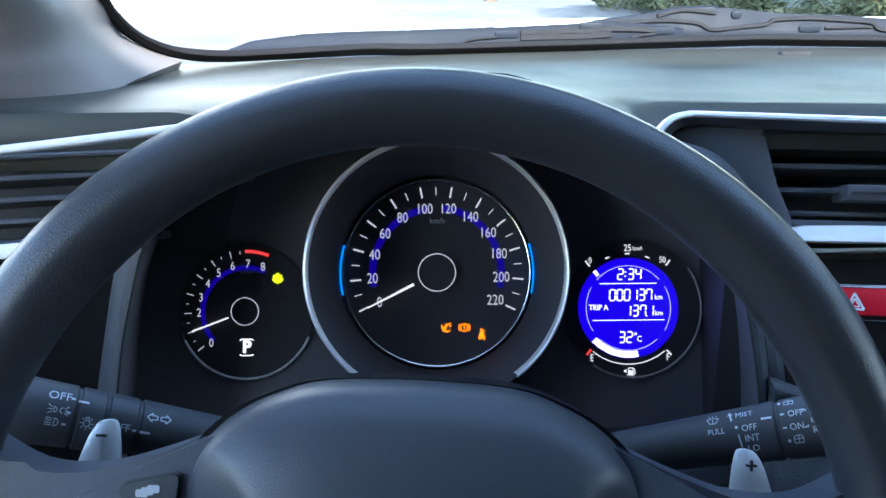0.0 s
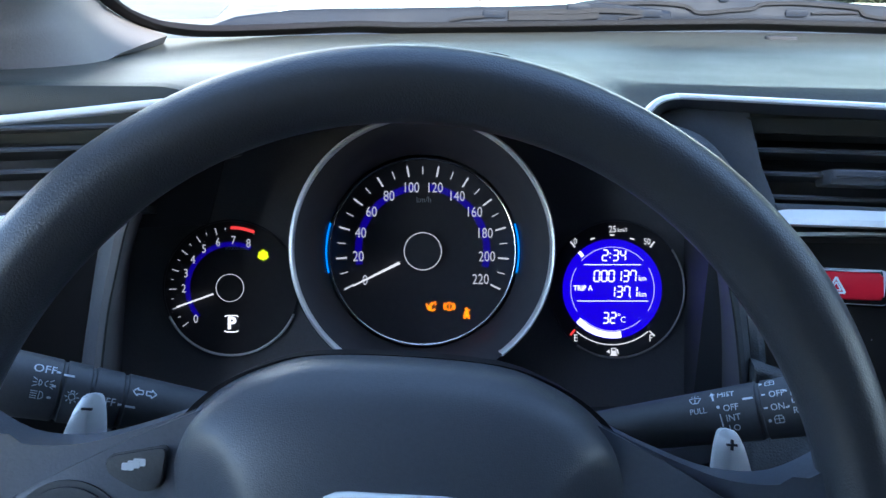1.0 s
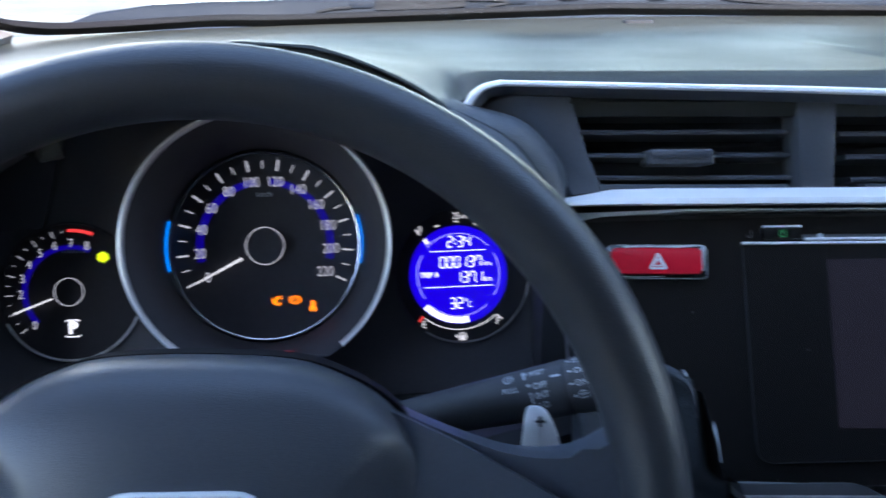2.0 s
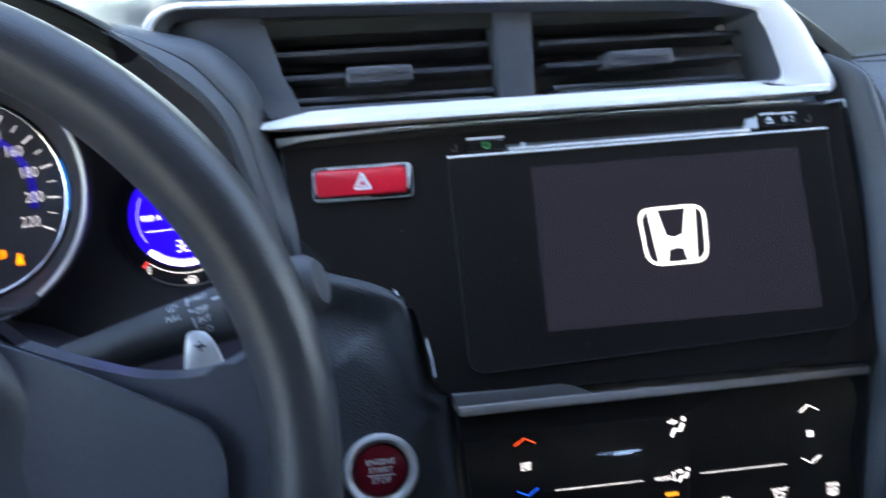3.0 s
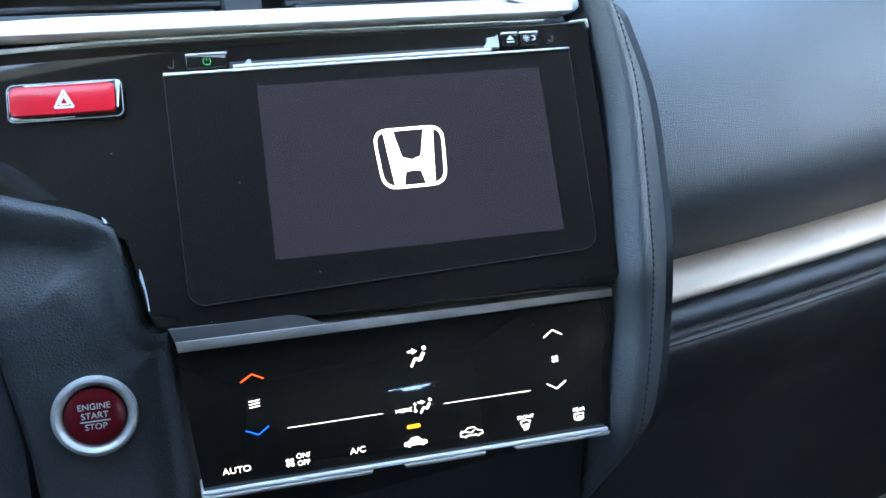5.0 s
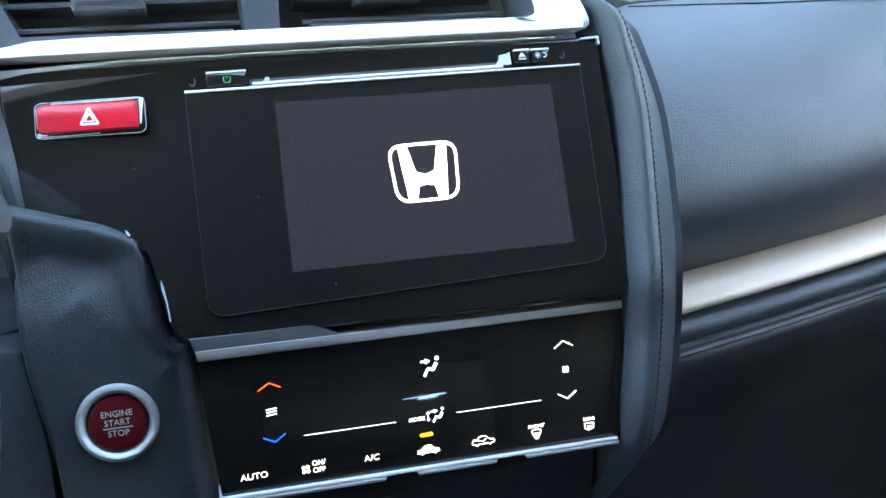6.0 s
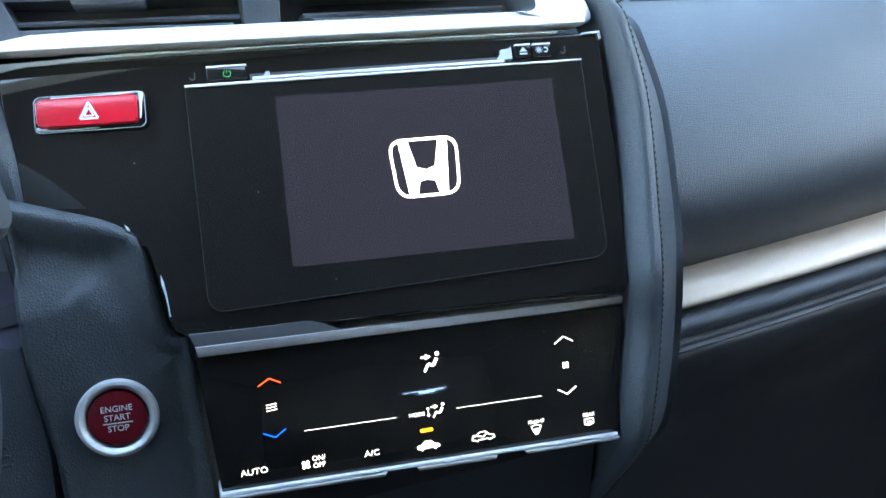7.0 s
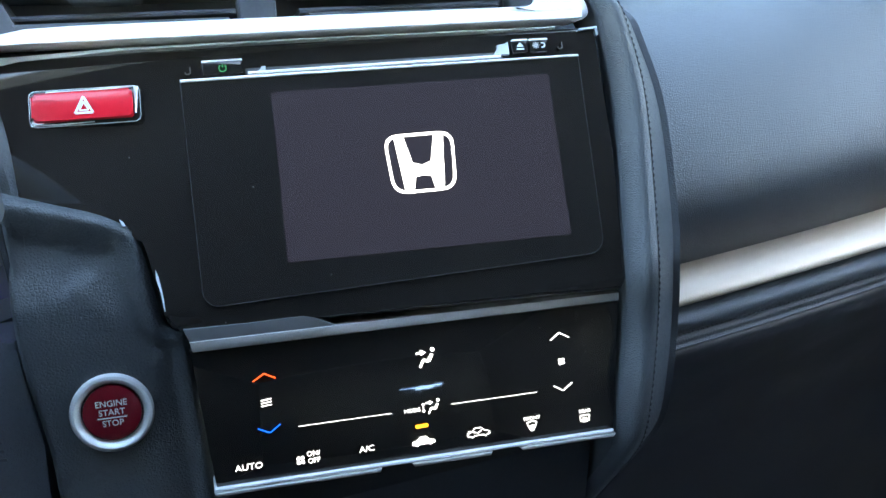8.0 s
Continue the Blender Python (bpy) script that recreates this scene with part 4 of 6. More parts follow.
for seam_pts in (((0.5775, 0.5062, 1.0503), (0.6153, 0.4973, 1.0507), (0.6561, 0.4886, 1.0507), (0.6853, 0.4837, 1.0504), (0.8, 0.474, 1.05)), ((0.58, 0.5166, 1.0511), (0.6241, 0.5082, 1.053), (0.662, 0.4951, 1.0523), (0.6911, 0.4905, 1.0525), (0.8, 0.48, 1.052))):
    part("pad_seam", sweep(smooth_line(seam_pts, 4), oval(0.0007, 0.0007, 6), up=(0, 0, 1)), M_MATT, dash, "dark seam line")

# ---- centre air vents ----
VF = face_frame((0.333, 0.4443, 1.0552), -6.8, 18)
vent = thing("centre_air_vent", VF.translation, "twin centre air vent in a satin silver frame", "air vent")
line_out = smooth_line([(-0.2195, 0.0487, 0.004), (-0.2172, 0.0541, 0.005), (-0.2132, 0.0594, 0.005), (-0.2076, 0.0631, 0.004), (-0.2, 0.065, 0.002), (-0.19, 0.0655, 0), (-0.1031, 0.0635, 0), (-0.0095, 0.0613, 0), (0.1145, 0.0563, 0), (0.1385, 0.0475, 0), (0.1545, 0.0235, 0), (0.1645, 0.0045, 0), (0.162, -0.0015, 0), (0.155, -0.0028, 0)], 5)
line_in = smooth_line([(-0.2108, 0.0481, 0.004), (-0.2076, 0.0537, 0.005), (-0.2036, 0.0573, 0.005), (-0.1988, 0.0587, 0.004), (-0.196, 0.0588, 0.002), (-0.189, 0.0590, 0), (-0.1031, 0.0565, 0), (-0.0095, 0.0535, 0), (0.1035, 0.0482, 0), (0.1185, 0.04, 0), (0.126, 0.0215, 0), (0.1285, 0.01, 0), (0.124, 0.007, 0), (0.118, 0.0069, 0)], 5)
rows, inside = [], []
for a, b in zip(line_out, line_in):
    m = (a + b) / 2
    k = 0.52 + 0.4 * min(1.0, max(0.0, (a.x - 0.09) / 0.03))
    rows.append([a + Vector((0, 0, -0.02)), a + Vector((0, 0, 0.001)), a.lerp(b, 0.15) + Vector((0, 0, 0.0038)), a.lerp(b, 0.3) + Vector((0, 0, 0.0042)), a.lerp(b, k - 0.1) + Vector((0, 0, 0.0042)), a.lerp(b, k) + Vector((0, 0, 0.003)), a.lerp(b, k) + Vector((0, 0, -0.01))])
    inside.append([a.lerp(b, k - 0.05) + Vector((0, 0, -0.001)), a.lerp(b, k) + Vector((0, 0, 0.0012)), b + Vector((0, 0, -0.006)), b + (b - a).normalized() * 0.003 + Vector((0, 0, -0.032))])
part("inner_slope", surface(inside), M_GREY, vent, "dark grey inner slope of the frame", m=VF)
part("upper_frame", surface(rows), M_SILVER, vent, "satin silver upper frame", m=VF)
rows = []
for i in range(13):
    u = -0.1632 + 0.322 * i / 12
    lo, hi = -0.0032 + 0.001 * i / 12, (0.001 if i == 0 else 0.0064 + 0.0008 * i / 12)
    if i == 1:
        hi = 0.0058
    rows.append([Vector((u, lo, -0.02)), Vector((u, lo, 0.001))] + [Vector((u, lo + (hi - lo) * q, w)) for q, w in ((0.03, 0.0052), (0.09, 0.006), (0.42, 0.0052), (0.5, 0.0045), (0.97, -0.003))] + [Vector((u, hi, -0.003)), Vector((u, hi, -0.02))])
part("lower_frame", surface(rows), M_SILVER, vent, "satin silver lower bar", m=VF, sharp=18)
part("housing", prism([(-0.2, 0.06), (0.118, 0.052), (0.128, 0.006), (-0.155, 0.002)], -0.09, -0.055), M_VENT, vent, "black inner housing", m=VF)
part("cheek", surface([[Vector((-0.224, 0.06, -0.034)), Vector((-0.196, 0.066, -0.03)), Vector((-0.164, 0.066, -0.034)), Vector((-0.162, 0.066, -0.06))], [Vector((-0.221, 0.057, -0.018)), Vector((-0.193, 0.0625, -0.012)), Vector((-0.161, 0.0625, -0.017)), Vector((-0.159, 0.0625, -0.046))], [Vector((-0.218, 0.052, -0.012)), Vector((-0.19, 0.0575, -0.004)), Vector((-0.158, 0.0575, -0.009)), Vector((-0.156, 0.0575, -0.04))], [Vector((-0.19, 0.028, -0.012)), Vector((-0.172, 0.028, -0.004)), Vector((-0.15, 0.028, -0.009)), Vector((-0.149, 0.028, -0.04))], [Vector((-0.165, 0.003, -0.012)), Vector((-0.158, 0.003, -0.003)), Vector((-0.14, 0.005, -0.009)), Vector((-0.139, 0.005, -0.04))]], 0.003), M_GREY, vent, "grey slanted cheek", m=VF)
part("divider", prism([(-0.0327, 0.056), (-0.0104, 0.055), (-0.0114, 0.006), (-0.0306, 0.006)], -0.03, -0.006, 0.002), M_GREY, vent, "grey upright divider", m=VF)


def slat_bm(x0, x1, y, depth=0.026):
    prof = [(-0.0032, -depth), (-0.0012, -0.0005), (0.0002, 0.0), (0.0014, -0.0012), (0.0018, -depth)]
    bm = bmesh.new()
    ends = [[bm.verts.new((x, y + py, -0.015 + pz)) for py, pz in prof] for x in (x0, x1)]
    n = len(prof)
    for j in range(n):
        bm.faces.new((ends[0][j], ends[0][(j + 1) % n], ends[1][(j + 1) % n], ends[1][j]))
    bm.faces.new(ends[0][::-1])
    bm.faces.new(ends[1])
    return bm


for x0, x1, dy in ((-0.157, -0.034, 0.0), (-0.0085, 0.1155, -0.0012)):
    for k, y in enumerate((0.0495, 0.0385, 0.0255, 0.0128)):
        part("slat", slat_bm(x0 + 0.0035 * k, x1 - 0.001 * (1 - k), y + dy), M_SLAT, vent, m=VF)
    part("sill", prism([(x0 + 0.016, 0.0052), (x1 - 0.002, 0.0052), (x1 - 0.002, 0.0088), (x0 + 0.014, 0.0092)], -0.03, -0.008, 0.0015), M_GREY, vent, m=VF)
for x0, x1, y in ((-0.1165, -0.0785, 0.0238), (0.031, 0.0705, 0.0245)):
    tab = part("tab", prism(rrect(x0 + 0.001, y - 0.0042, x1 - 0.001, y + 0.0046, 0.0016, 3), -0.028, -0.003, 0.0016), M_SLAT, vent, "grey sliding tab", m=VF)
    part("tab_ridge", prism(rrect(x0 + 0.004, y - 0.0006, x1 - 0.004, y + 0.0006, 0.0004, 2), -0.004, -0.0024), M_VENT, tab, m=VF)

# ---- side air vent ----
LF = face_frame((-0.20, 0.478, 1.0715), 10, 16)
lv = thing("side_air_vent", LF.translation, "side air vent with black slats and silver bars", "air vent")
part("housing", prism([(-0.17, 0.04), (0.1, 0.034), (0.08, -0.03), (-0.17, -0.03)], -0.1, -0.07), M_VENT, lv, "black inner housing", m=LF)
for k in range(5):
    part("slat", slat_bm(-0.16, 0.066 - 0.004 * k, 0.0285 - 0.0118 * k, 0.05), M_SLAT, lv, m=LF)
bp = smooth_line([(-0.16, 0.024, 0.0), (-0.06, 0.0285, 0), (0.02, 0.0345, 0), (0.068, 0.0385, 0.0), (0.078, 0.0375, -0.002)], 5)
part("upper_bar", sweep(bp, rrect(-0.006, -0.0022, 0.006, 0.0022, 0.0016, 3), up=(0, 1, 0)), M_SILVER, lv, "satin silver upper bar", m=LF)
bp = smooth_line([(-0.16, -0.0265, 0.0), (-0.05, -0.0235, 0), (0.03, -0.0208, 0)], 5)
part("lower_bar", sweep(bp, rrect(-0.006, -0.004, 0.006, 0.004, 0.0025, 3), up=(0, 1, 0)), M_SILVER, lv, "satin silver lower bar", m=LF)

# ---- hazard button ----
hz = thing("hazard_button", SF @ Vector((-0.171, 0.043, 0)), "red hazard warning button with a white triangle", "button")
HF = SF @ pose(-0.1698, 0.0414, 0.0, 0, -3, 0)
part("bezel", prism(rrect(-0.0275, -0.0095, 0.0275, 0.0098, 0.003), -0.004, 0.0022, 0.0008), M_PIANO, hz, "thin glossy black surround", m=HF)
surround = rrect(-0.0268, -0.0092, 0.0268, 0.0095, 0.0034)
# outline and slivers carry the highlights of surround and film in their colour
part("surround_edge", strokes([surround + surround[:1]], 0.0003, 0.002, 0.0025), M_FILM_GLINT, hz, "fine bright edge of the surround", m=HF)
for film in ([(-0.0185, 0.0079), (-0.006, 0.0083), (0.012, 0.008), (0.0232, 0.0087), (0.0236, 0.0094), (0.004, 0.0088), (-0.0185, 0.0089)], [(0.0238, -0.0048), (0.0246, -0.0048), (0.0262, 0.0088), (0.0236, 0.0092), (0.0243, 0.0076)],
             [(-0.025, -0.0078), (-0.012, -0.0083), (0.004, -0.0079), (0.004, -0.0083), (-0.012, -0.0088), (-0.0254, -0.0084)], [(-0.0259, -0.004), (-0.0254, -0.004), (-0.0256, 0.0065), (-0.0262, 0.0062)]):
    part("film_or_glint", prism(film, 0.002, 0.0031, 0.0002, 1), M_FILM_GLINT, hz, "wrinkled clear protective film edge with its highlight in the colour", m=HF)
cap = part("button_cap", prism(rrect(-0.0250, -0.0070, 0.0235, 0.0072, 0.0018), 0.0, 0.0058, 0.0015), M_RED, hz, "bright red plastic cap", m=HF)
tri = [(-0.0043, -0.0042), (0.0043, -0.0042), (0.0, 0.0042), (-0.0043, -0.0042)]
part("triangle", strokes([tri], 0.0011, 0.0058, 0.0062), M_WHITE, cap, "white outlined triangle", m=HF)
part("triangle", strokes([[(x * 0.52, y * 0.52 - 0.0006) for x, y in tri]], 0.0007, 0.0058, 0.0062), M_WHITE, cap, "white outlined triangle", m=HF)

# ---- head unit ----
hu = thing("head_unit", SF @ Vector((-0.012, 0.0, 0)), "black touch-screen head unit with a lit emblem", "car stereo")
op = [(-0.123, 0.0528), (0.096, 0.0575)] + [(0.0958, -0.045)] + arc(0.0868, -0.0475, 0.009, 0, -88, 6) + arc(-0.1125, -0.0575, 0.008, 268, 182, 6)
part("face_plate", prism(op, -0.004, 0.0016), M_PIANO, hu, "glossy black face plate", m=SF)
edge = op[1:] + [op[0]]
part("plate_edge", strokes([[(x * 1.0, y) for x, y in edge]], 0.00025, 0.0012, 0.0017), M_DARK, hu, "fine grey edge line", m=SF)
part("screen", prism([(-0.0774, 0.0443), (0.0766, 0.0467), (0.0776, -0.0447), (-0.0768, -0.0466)], 0.0, 0.0020), M_SCREEN, hu, "dark grey lit display", m=SF)
# emblem: a rounded frame with two tapered uprights and a cross piece
EF = SF @ pose(-0.0012, 0.0009, 0.0022, 0, 0, 1.2)
em = bmesh.new()
outer = [(-0.0195, 0.0165), (0.0195, 0.0165), (0.0175, -0.0162), (-0.0175, -0.0162)]


def rounded(pts, r, n=5):
    out = []
    k = len(pts)
    for i in range(k):
        p0, p1, p2 = Vector(pts[i - 1]), Vector(pts[i]), Vector(pts[(i + 1) % k])
        a, b = p1 + (p0 - p1).normalized() * r, p1 + (p2 - p1).normalized() * r
        for j in range(n + 1):
            t = j / n
            q = a * (1 - t) ** 2 + p1 * 2 * t * (1 - t) + b * t * t
            out.append((q.x, q.y))
    return out


ro, ri = rounded(outer, 0.0085), rounded([(x * 0.915, y * 0.9) for x, y in outer], 0.0072)
va = [em.verts.new((x, y, 0.0003)) for x, y in ro]
vb = [em.verts.new((x, y, 0.0003)) for x, y in ri]
for i in range(len(va)):
    em.faces.new((va[i], va[(i + 1) % len(va)], vb[(i + 1) % len(va)], vb[i]))
for s in (-1, 1):
    prism(([(0.0136, 0.0146), (0.0082, 0.0146), (0.005, 0.0005), (0.0, -0.0012), (0.0, -0.0068), (0.0042, -0.0076), (0.0058, -0.0146), (0.0108, -0.0146)] if s > 0 else [(-0.0136, 0.0146), (-0.0108, -0.0146), (-0.0058, -0.0146), (-0.0042, -0.0076), (0.0, -0.0068), (0.0, -0.0012), (-0.005, 0.0005), (-0.0082, 0.0146)]), 0.0, 0.0003, bm=em)
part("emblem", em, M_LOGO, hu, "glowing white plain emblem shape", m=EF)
part("slot", prism([(-0.0895, 0.0545), (0.052, 0.0575), (0.052, 0.0612), (-0.0895, 0.0582)], 0.0, 0.0006), M_DARK, hu, "black disc slot", m=SF)
# edge brightness of slot, plate and keys is laid on as silver paint
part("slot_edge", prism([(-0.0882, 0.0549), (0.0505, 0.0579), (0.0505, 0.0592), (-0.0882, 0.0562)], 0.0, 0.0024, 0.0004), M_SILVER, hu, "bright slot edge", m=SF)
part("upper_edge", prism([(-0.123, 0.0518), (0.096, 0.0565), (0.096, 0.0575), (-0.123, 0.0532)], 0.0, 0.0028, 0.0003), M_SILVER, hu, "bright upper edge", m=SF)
pw = part("power_key", prism(rounded([(-0.1112, 0.0545), (-0.0906, 0.0552), (-0.0906, 0.0622), (-0.1116, 0.0618)], 0.0012, 3), 0.0, 0.0035, 0.0008), M_PIANO, hu, "black key with a green power sign", m=SF)
part("key_edge", bar(-0.1114, 0.0619, -0.0908, 0.0624, 0.0009, 0.001, 0.0037), M_SILVER, pw, m=SF)
part("power_sign", strokes([arc(-0.101, 0.058, 0.0019, 125, 415, 12), [(-0.101, 0.0584), (-0.101, 0.0602)]], 0.00035, 0.0035, 0.0038), M_GREEN, pw, "green power sign", m=SF)
for x0, x1, nm in ((0.0572, 0.0667, "eject_key"), (0.0675, 0.0786, "day_night_key")):
    k = part(nm, prism(rounded([(x0, 0.0594), (x1, 0.0596), (x1, 0.067), (x0, 0.0668)], 0.001, 3), 0.0, 0.0032, 0.0007), M_PIANO, hu, "small black key", m=SF)
    part("key_edge", bar(x0 + 0.0003, 0.0668, x1 - 0.0003, 0.067, 0.0009, 0.001, 0.0034), M_SILVER, k, m=SF)
    xm = (x0 + x1) / 2
    if nm == "eject_key":
        bm = prism([(xm - 0.0022, 0.0628), (xm + 0.0022, 0.0628), (xm, 0.0655)], 0.0032, 0.0034)
        bar(xm - 0.0022, 0.0616, xm + 0.0022, 0.0616, 0.0009, 0.0032, 0.0034, bm=bm)
    else:
        bm = annulus(0.0011, 0.0004, 0.0032, 0.0034, c=(xm - 0.0018, 0.0634), n=12)
        for j in range(8):
            a = j * math.pi / 4
            bar(xm - 0.0018 + 0.0014 * math.cos(a), 0.0634 + 0.0014 * math.sin(a), xm - 0.0018 + 0.0021 * math.cos(a), 0.0634 + 0.0021 * math.sin(a), 0.0004, 0.0032, 0.0034, bm=bm)
        annulus(0.0016, 0.001, 0.0032, 0.0034, -120, 120, 12, c=(xm + 0.002, 0.0634), bm=bm)
    part("key_sign", bm, M_PRINT, k, m=SF)
for film in ([(-0.0835, 0.056), (-0.0788, 0.0561), (-0.079, 0.0588), (-0.0812, 0.0586), (-0.0814, 0.0572)], [(0.0462, 0.0592), (0.0556, 0.0594), (0.0554, 0.0668), (0.0535, 0.0652), (0.049, 0.0648), (0.0488, 0.0622)], [(0.0975, 0.0716), (0.1088, 0.0728), (0.1094, 0.069), (0.1101, 0.069), (0.1098, 0.0738), (0.099, 0.0731)], [(-0.1578, -0.0172), (-0.1556, -0.0192), (-0.1552, -0.0211), (-0.1564, -0.0209)]):
    part("film_or_glint", prism(film, 0.0, 0.0022, 0.0002, 1), M_FILM_GLINT, hu, "torn edge of clear protective film", m=SF)
for x, y in ((-0.1188, 0.0574), (0.0862, 0.0628)):
    part("clip_hole", strokes([arc(x, y, 0.0013, 180, 360, 8) + [(x + 0.0013, y + 0.0028)]], 0.0006, 0.0, 0.0012), M_CHROME, hu, "tiny bright clip mouth", m=SF)

# ---- climate panel ----
cp = thing("climate_panel", AF.translation, "glossy black touch climate panel with lit symbols", "climate control")
part("panel", prism([(-0.1203, 0.021), (0.1157, 0.0162), (0.1068, -0.057), (-0.1145, -0.0515)], -0.02, 0.0, 0.001), M_PIANO, cp, "glossy black touch panel", m=AF)
part("upper_strip", prism([(-0.1197, 0.0257), (0.1147, 0.0222), (0.1142, 0.0175), (-0.1187, 0.0203)], -0.02, 0.0035, 0.001), M_SATIN, cp, "satin grey upper strip", m=AF)
wedge = [(-0.1195, 0.025), (-0.122, 0.0321)] + [(p.x, p.y) for p in smooth_line([(-0.0896, 0.0313), (-0.0666, 0.0314), (-0.0614, 0.0311), (-0.0566, 0.0297), (-0.0509, 0.0271), (-0.0452, 0.0236)], 4)]
part("upper_wedge", prism(wedge, -0.02, 0.0022, 0.0018, 4), M_INSERT, cp, "grey tapered insert", m=AF)
part("lower_strip", prism([(-0.1155, -0.0505), (0.1058, -0.056), (0.1056, -0.0577), (-0.116, -0.0524)], -0.02, 0.003, 0.0009), M_SILVER, cp, "satin grey lower strip", m=AF)
for x0, x1 in ((-0.116, -0.0295), (-0.013, 0.0325), (0.0488, 0.1064)):
    y0, y1 = -0.0522 - 0.02385 * (x0 + 0.116), -0.0522 - 0.02385 * (x1 + 0.116)
    part("strip_segment", prism([(x0 + 0.0012, y0 - 0.0022), (x1 - 0.0012, y1 - 0.0022), (x1, y1 - 0.0003), (x0, y0 - 0.0003)], -0.01, 0.0042, 0.0006), M_SATIN, cp, "raised satin grey lower segment", m=AF)
Z0, Z1 = 0.0002, 0.0006


def icon(name, bm, mat=M_ICON, label=""):
    return part(name, bm, mat, cp, label, m=AF)


icon("arrow_up", strokes([[(-0.0912, 0.0008), (-0.0852, 0.0042), (-0.0796, 0.0012)]], 0.00065, Z0, Z1), M_HOT, "red warmer arrow")
icon("arrow_down", strokes([[(-0.0912, -0.0238), (-0.0852, -0.0268), (-0.0796, -0.0232)]], 0.00065, Z0, Z1), M_COLD, "blue cooler arrow")
icon("level_bars", strokes([[(-0.0882, -0.0111 + d), (-0.0828, -0.0107 + d)] for d in (-0.0015, 0.0, 0.0015)], 0.00045, Z0, Z1))
icon("arrow_up", strokes([[(0.0722, -0.0002), (0.0777, 0.0034), (0.0833, 0.0002)]], 0.00065, Z0, Z1))
icon("arrow_down", strokes([[(0.0722, -0.0262), (0.0777, -0.0295), (0.0833, -0.0258)]], 0.00065, Z0, Z1))


def fan_sign(x, y, r):
    bm = bmesh.new()
    for k in range(4):
        a = radians(45 + 90 * k)
        pts = [(x + r * 0.55 * math.cos(a) + r * 0.36 * math.cos(t), y + r * 0.55 * math.sin(a) + r * 0.36 * math.sin(t)) for t in [i * math.pi / 4 for i in range(8)]]
        prism(pts, Z0, Z1, bm=bm)
    return bm


icon("fan_sign", fan_sign(0.0779, -0.0129, 0.0024))


def seated_figure_sign(x, y, s):
    """Airflow sign: a head dot, a bent stroke and an arrow."""
    bm = prism([(x + s * (0.72 + 0.19 * math.cos(t)), y + s * (0.66 + 0.19 * math.sin(t))) for t in [i * math.pi / 5 for i in range(10)]], Z0, Z1)
    for p, q, w in (((0.66, 0.28), (0.3, -0.34), 0.28), ((0.3, -0.34), (-0.14, -0.14), 0.22), ((-0.14, -0.14), (-0.5, -0.8), 0.2), ((-0.75, 0.5), (-0.2, 0.5), 0.16)):
        bar(x + s * p[0], y + s * p[1], x + s * q[0], y + s * q[1], w * s, Z0, Z1, bm=bm)
    prism([(x - s * 0.35, y + s * 0.25), (x + s * 0.12, y + s * 0.5), (x - s * 0.35, y + s * 0.75)], Z0, Z1 + 0.0001, bm=bm)
    return bm


icon("airflow_sign", seated_figure_sign(-0.0002, 0.0002, 0.0062))
icon("airflow_sign", seated_figure_sign(0.0016, -0.0266, 0.0046))
icon("updown_sign", strokes([[(-0.0034, -0.0292), (-0.0034, -0.0242)], [(-0.0043, -0.0252), (-0.0034, -0.0242), (-0.0025, -0.0252)], [(-0.0043, -0.0282), (-0.0034, -0.0292), (-0.0025, -0.0282)]], 0.00036, Z0, Z1))
icon("lettering", lettering("MODE", 0.0020, (-0.0097, -0.0273), 0.0004, wide=1.1))
icon("touch_line", bar(-0.0704, -0.0259, -0.0212, -0.0269, 0.0002, Z0, Z1))
icon("touch_line", bar(0.0123, -0.0271, 0.0622, -0.0281, 0.0002, Z0, Z1))
icon("indicator", prism(rrect(-0.0089, -0.0374, -0.0016, -0.0354, 0.0008), Z0, Z1), M_ORANGE, "lit amber indicator")


def car_outline(x, y, s):
    return [(x + s * a, y + s * b) for a, b in ((-1, -0.25), (-1.0, 0.05), (-0.62, 0.12), (-0.3, 0.42), (0.28, 0.42), (0.55, 0.12), (1.0, 0.02), (1.02, -0.25), (0.75, -0.25), (0.62, -0.42), (0.45, -0.25), (-0.42, -0.25), (-0.58, -0.42), (-0.74, -0.25))]


icon("car_sign", prism(car_outline(-0.005, -0.0449, 0.0062), Z0, Z1))
c2 = car_outline(0.0262, -0.0452, 0.0062)
icon("recirculation_sign", strokes([c2 + [c2[0]], [(0.0205, -0.0438), (0.0262, -0.0455), (0.028, -0.044)]], 0.0004, Z0, Z1))
icon("lettering", lettering("FRONT", 0.0019, (0.0578, -0.0423), 0.0004, wide=1.1))
icon("defrost_sign", strokes([[(0.0546, -0.0446), (0.0574, -0.0439), (0.0604, -0.0446), (0.0592, -0.0478), (0.0558, -0.0478), (0.0546, -0.0446)], [(0.0566, -0.0495), (0.0567, -0.046)], [(0.0575, -0.0495), (0.0576, -0.046)], [(0.0584, -0.0495), (0.0585, -0.046)]], 0.00038, Z0, Z1))
icon("lettering", lettering("REAR", 0.0019, (0.0897, -0.0433), 0.0004, wide=1.1))
icon("demist_sign", strokes([[(0.0868, -0.0456), (0.0922, -0.0456), (0.0922, -0.0487), (0.0868, -0.0487), (0.0868, -0.0456)], [(0.0885, -0.0497), (0.0886, -0.0469)], [(0.0895, -0.0497), (0.0896, -0.0469)], [(0.0905, -0.0497), (0.0906, -0.0469)]], 0.00038, Z0, Z1))
icon("lettering", lettering("AUTO", 0.0031, (-0.0976, -0.0429), 0.0004, wide=1.12))
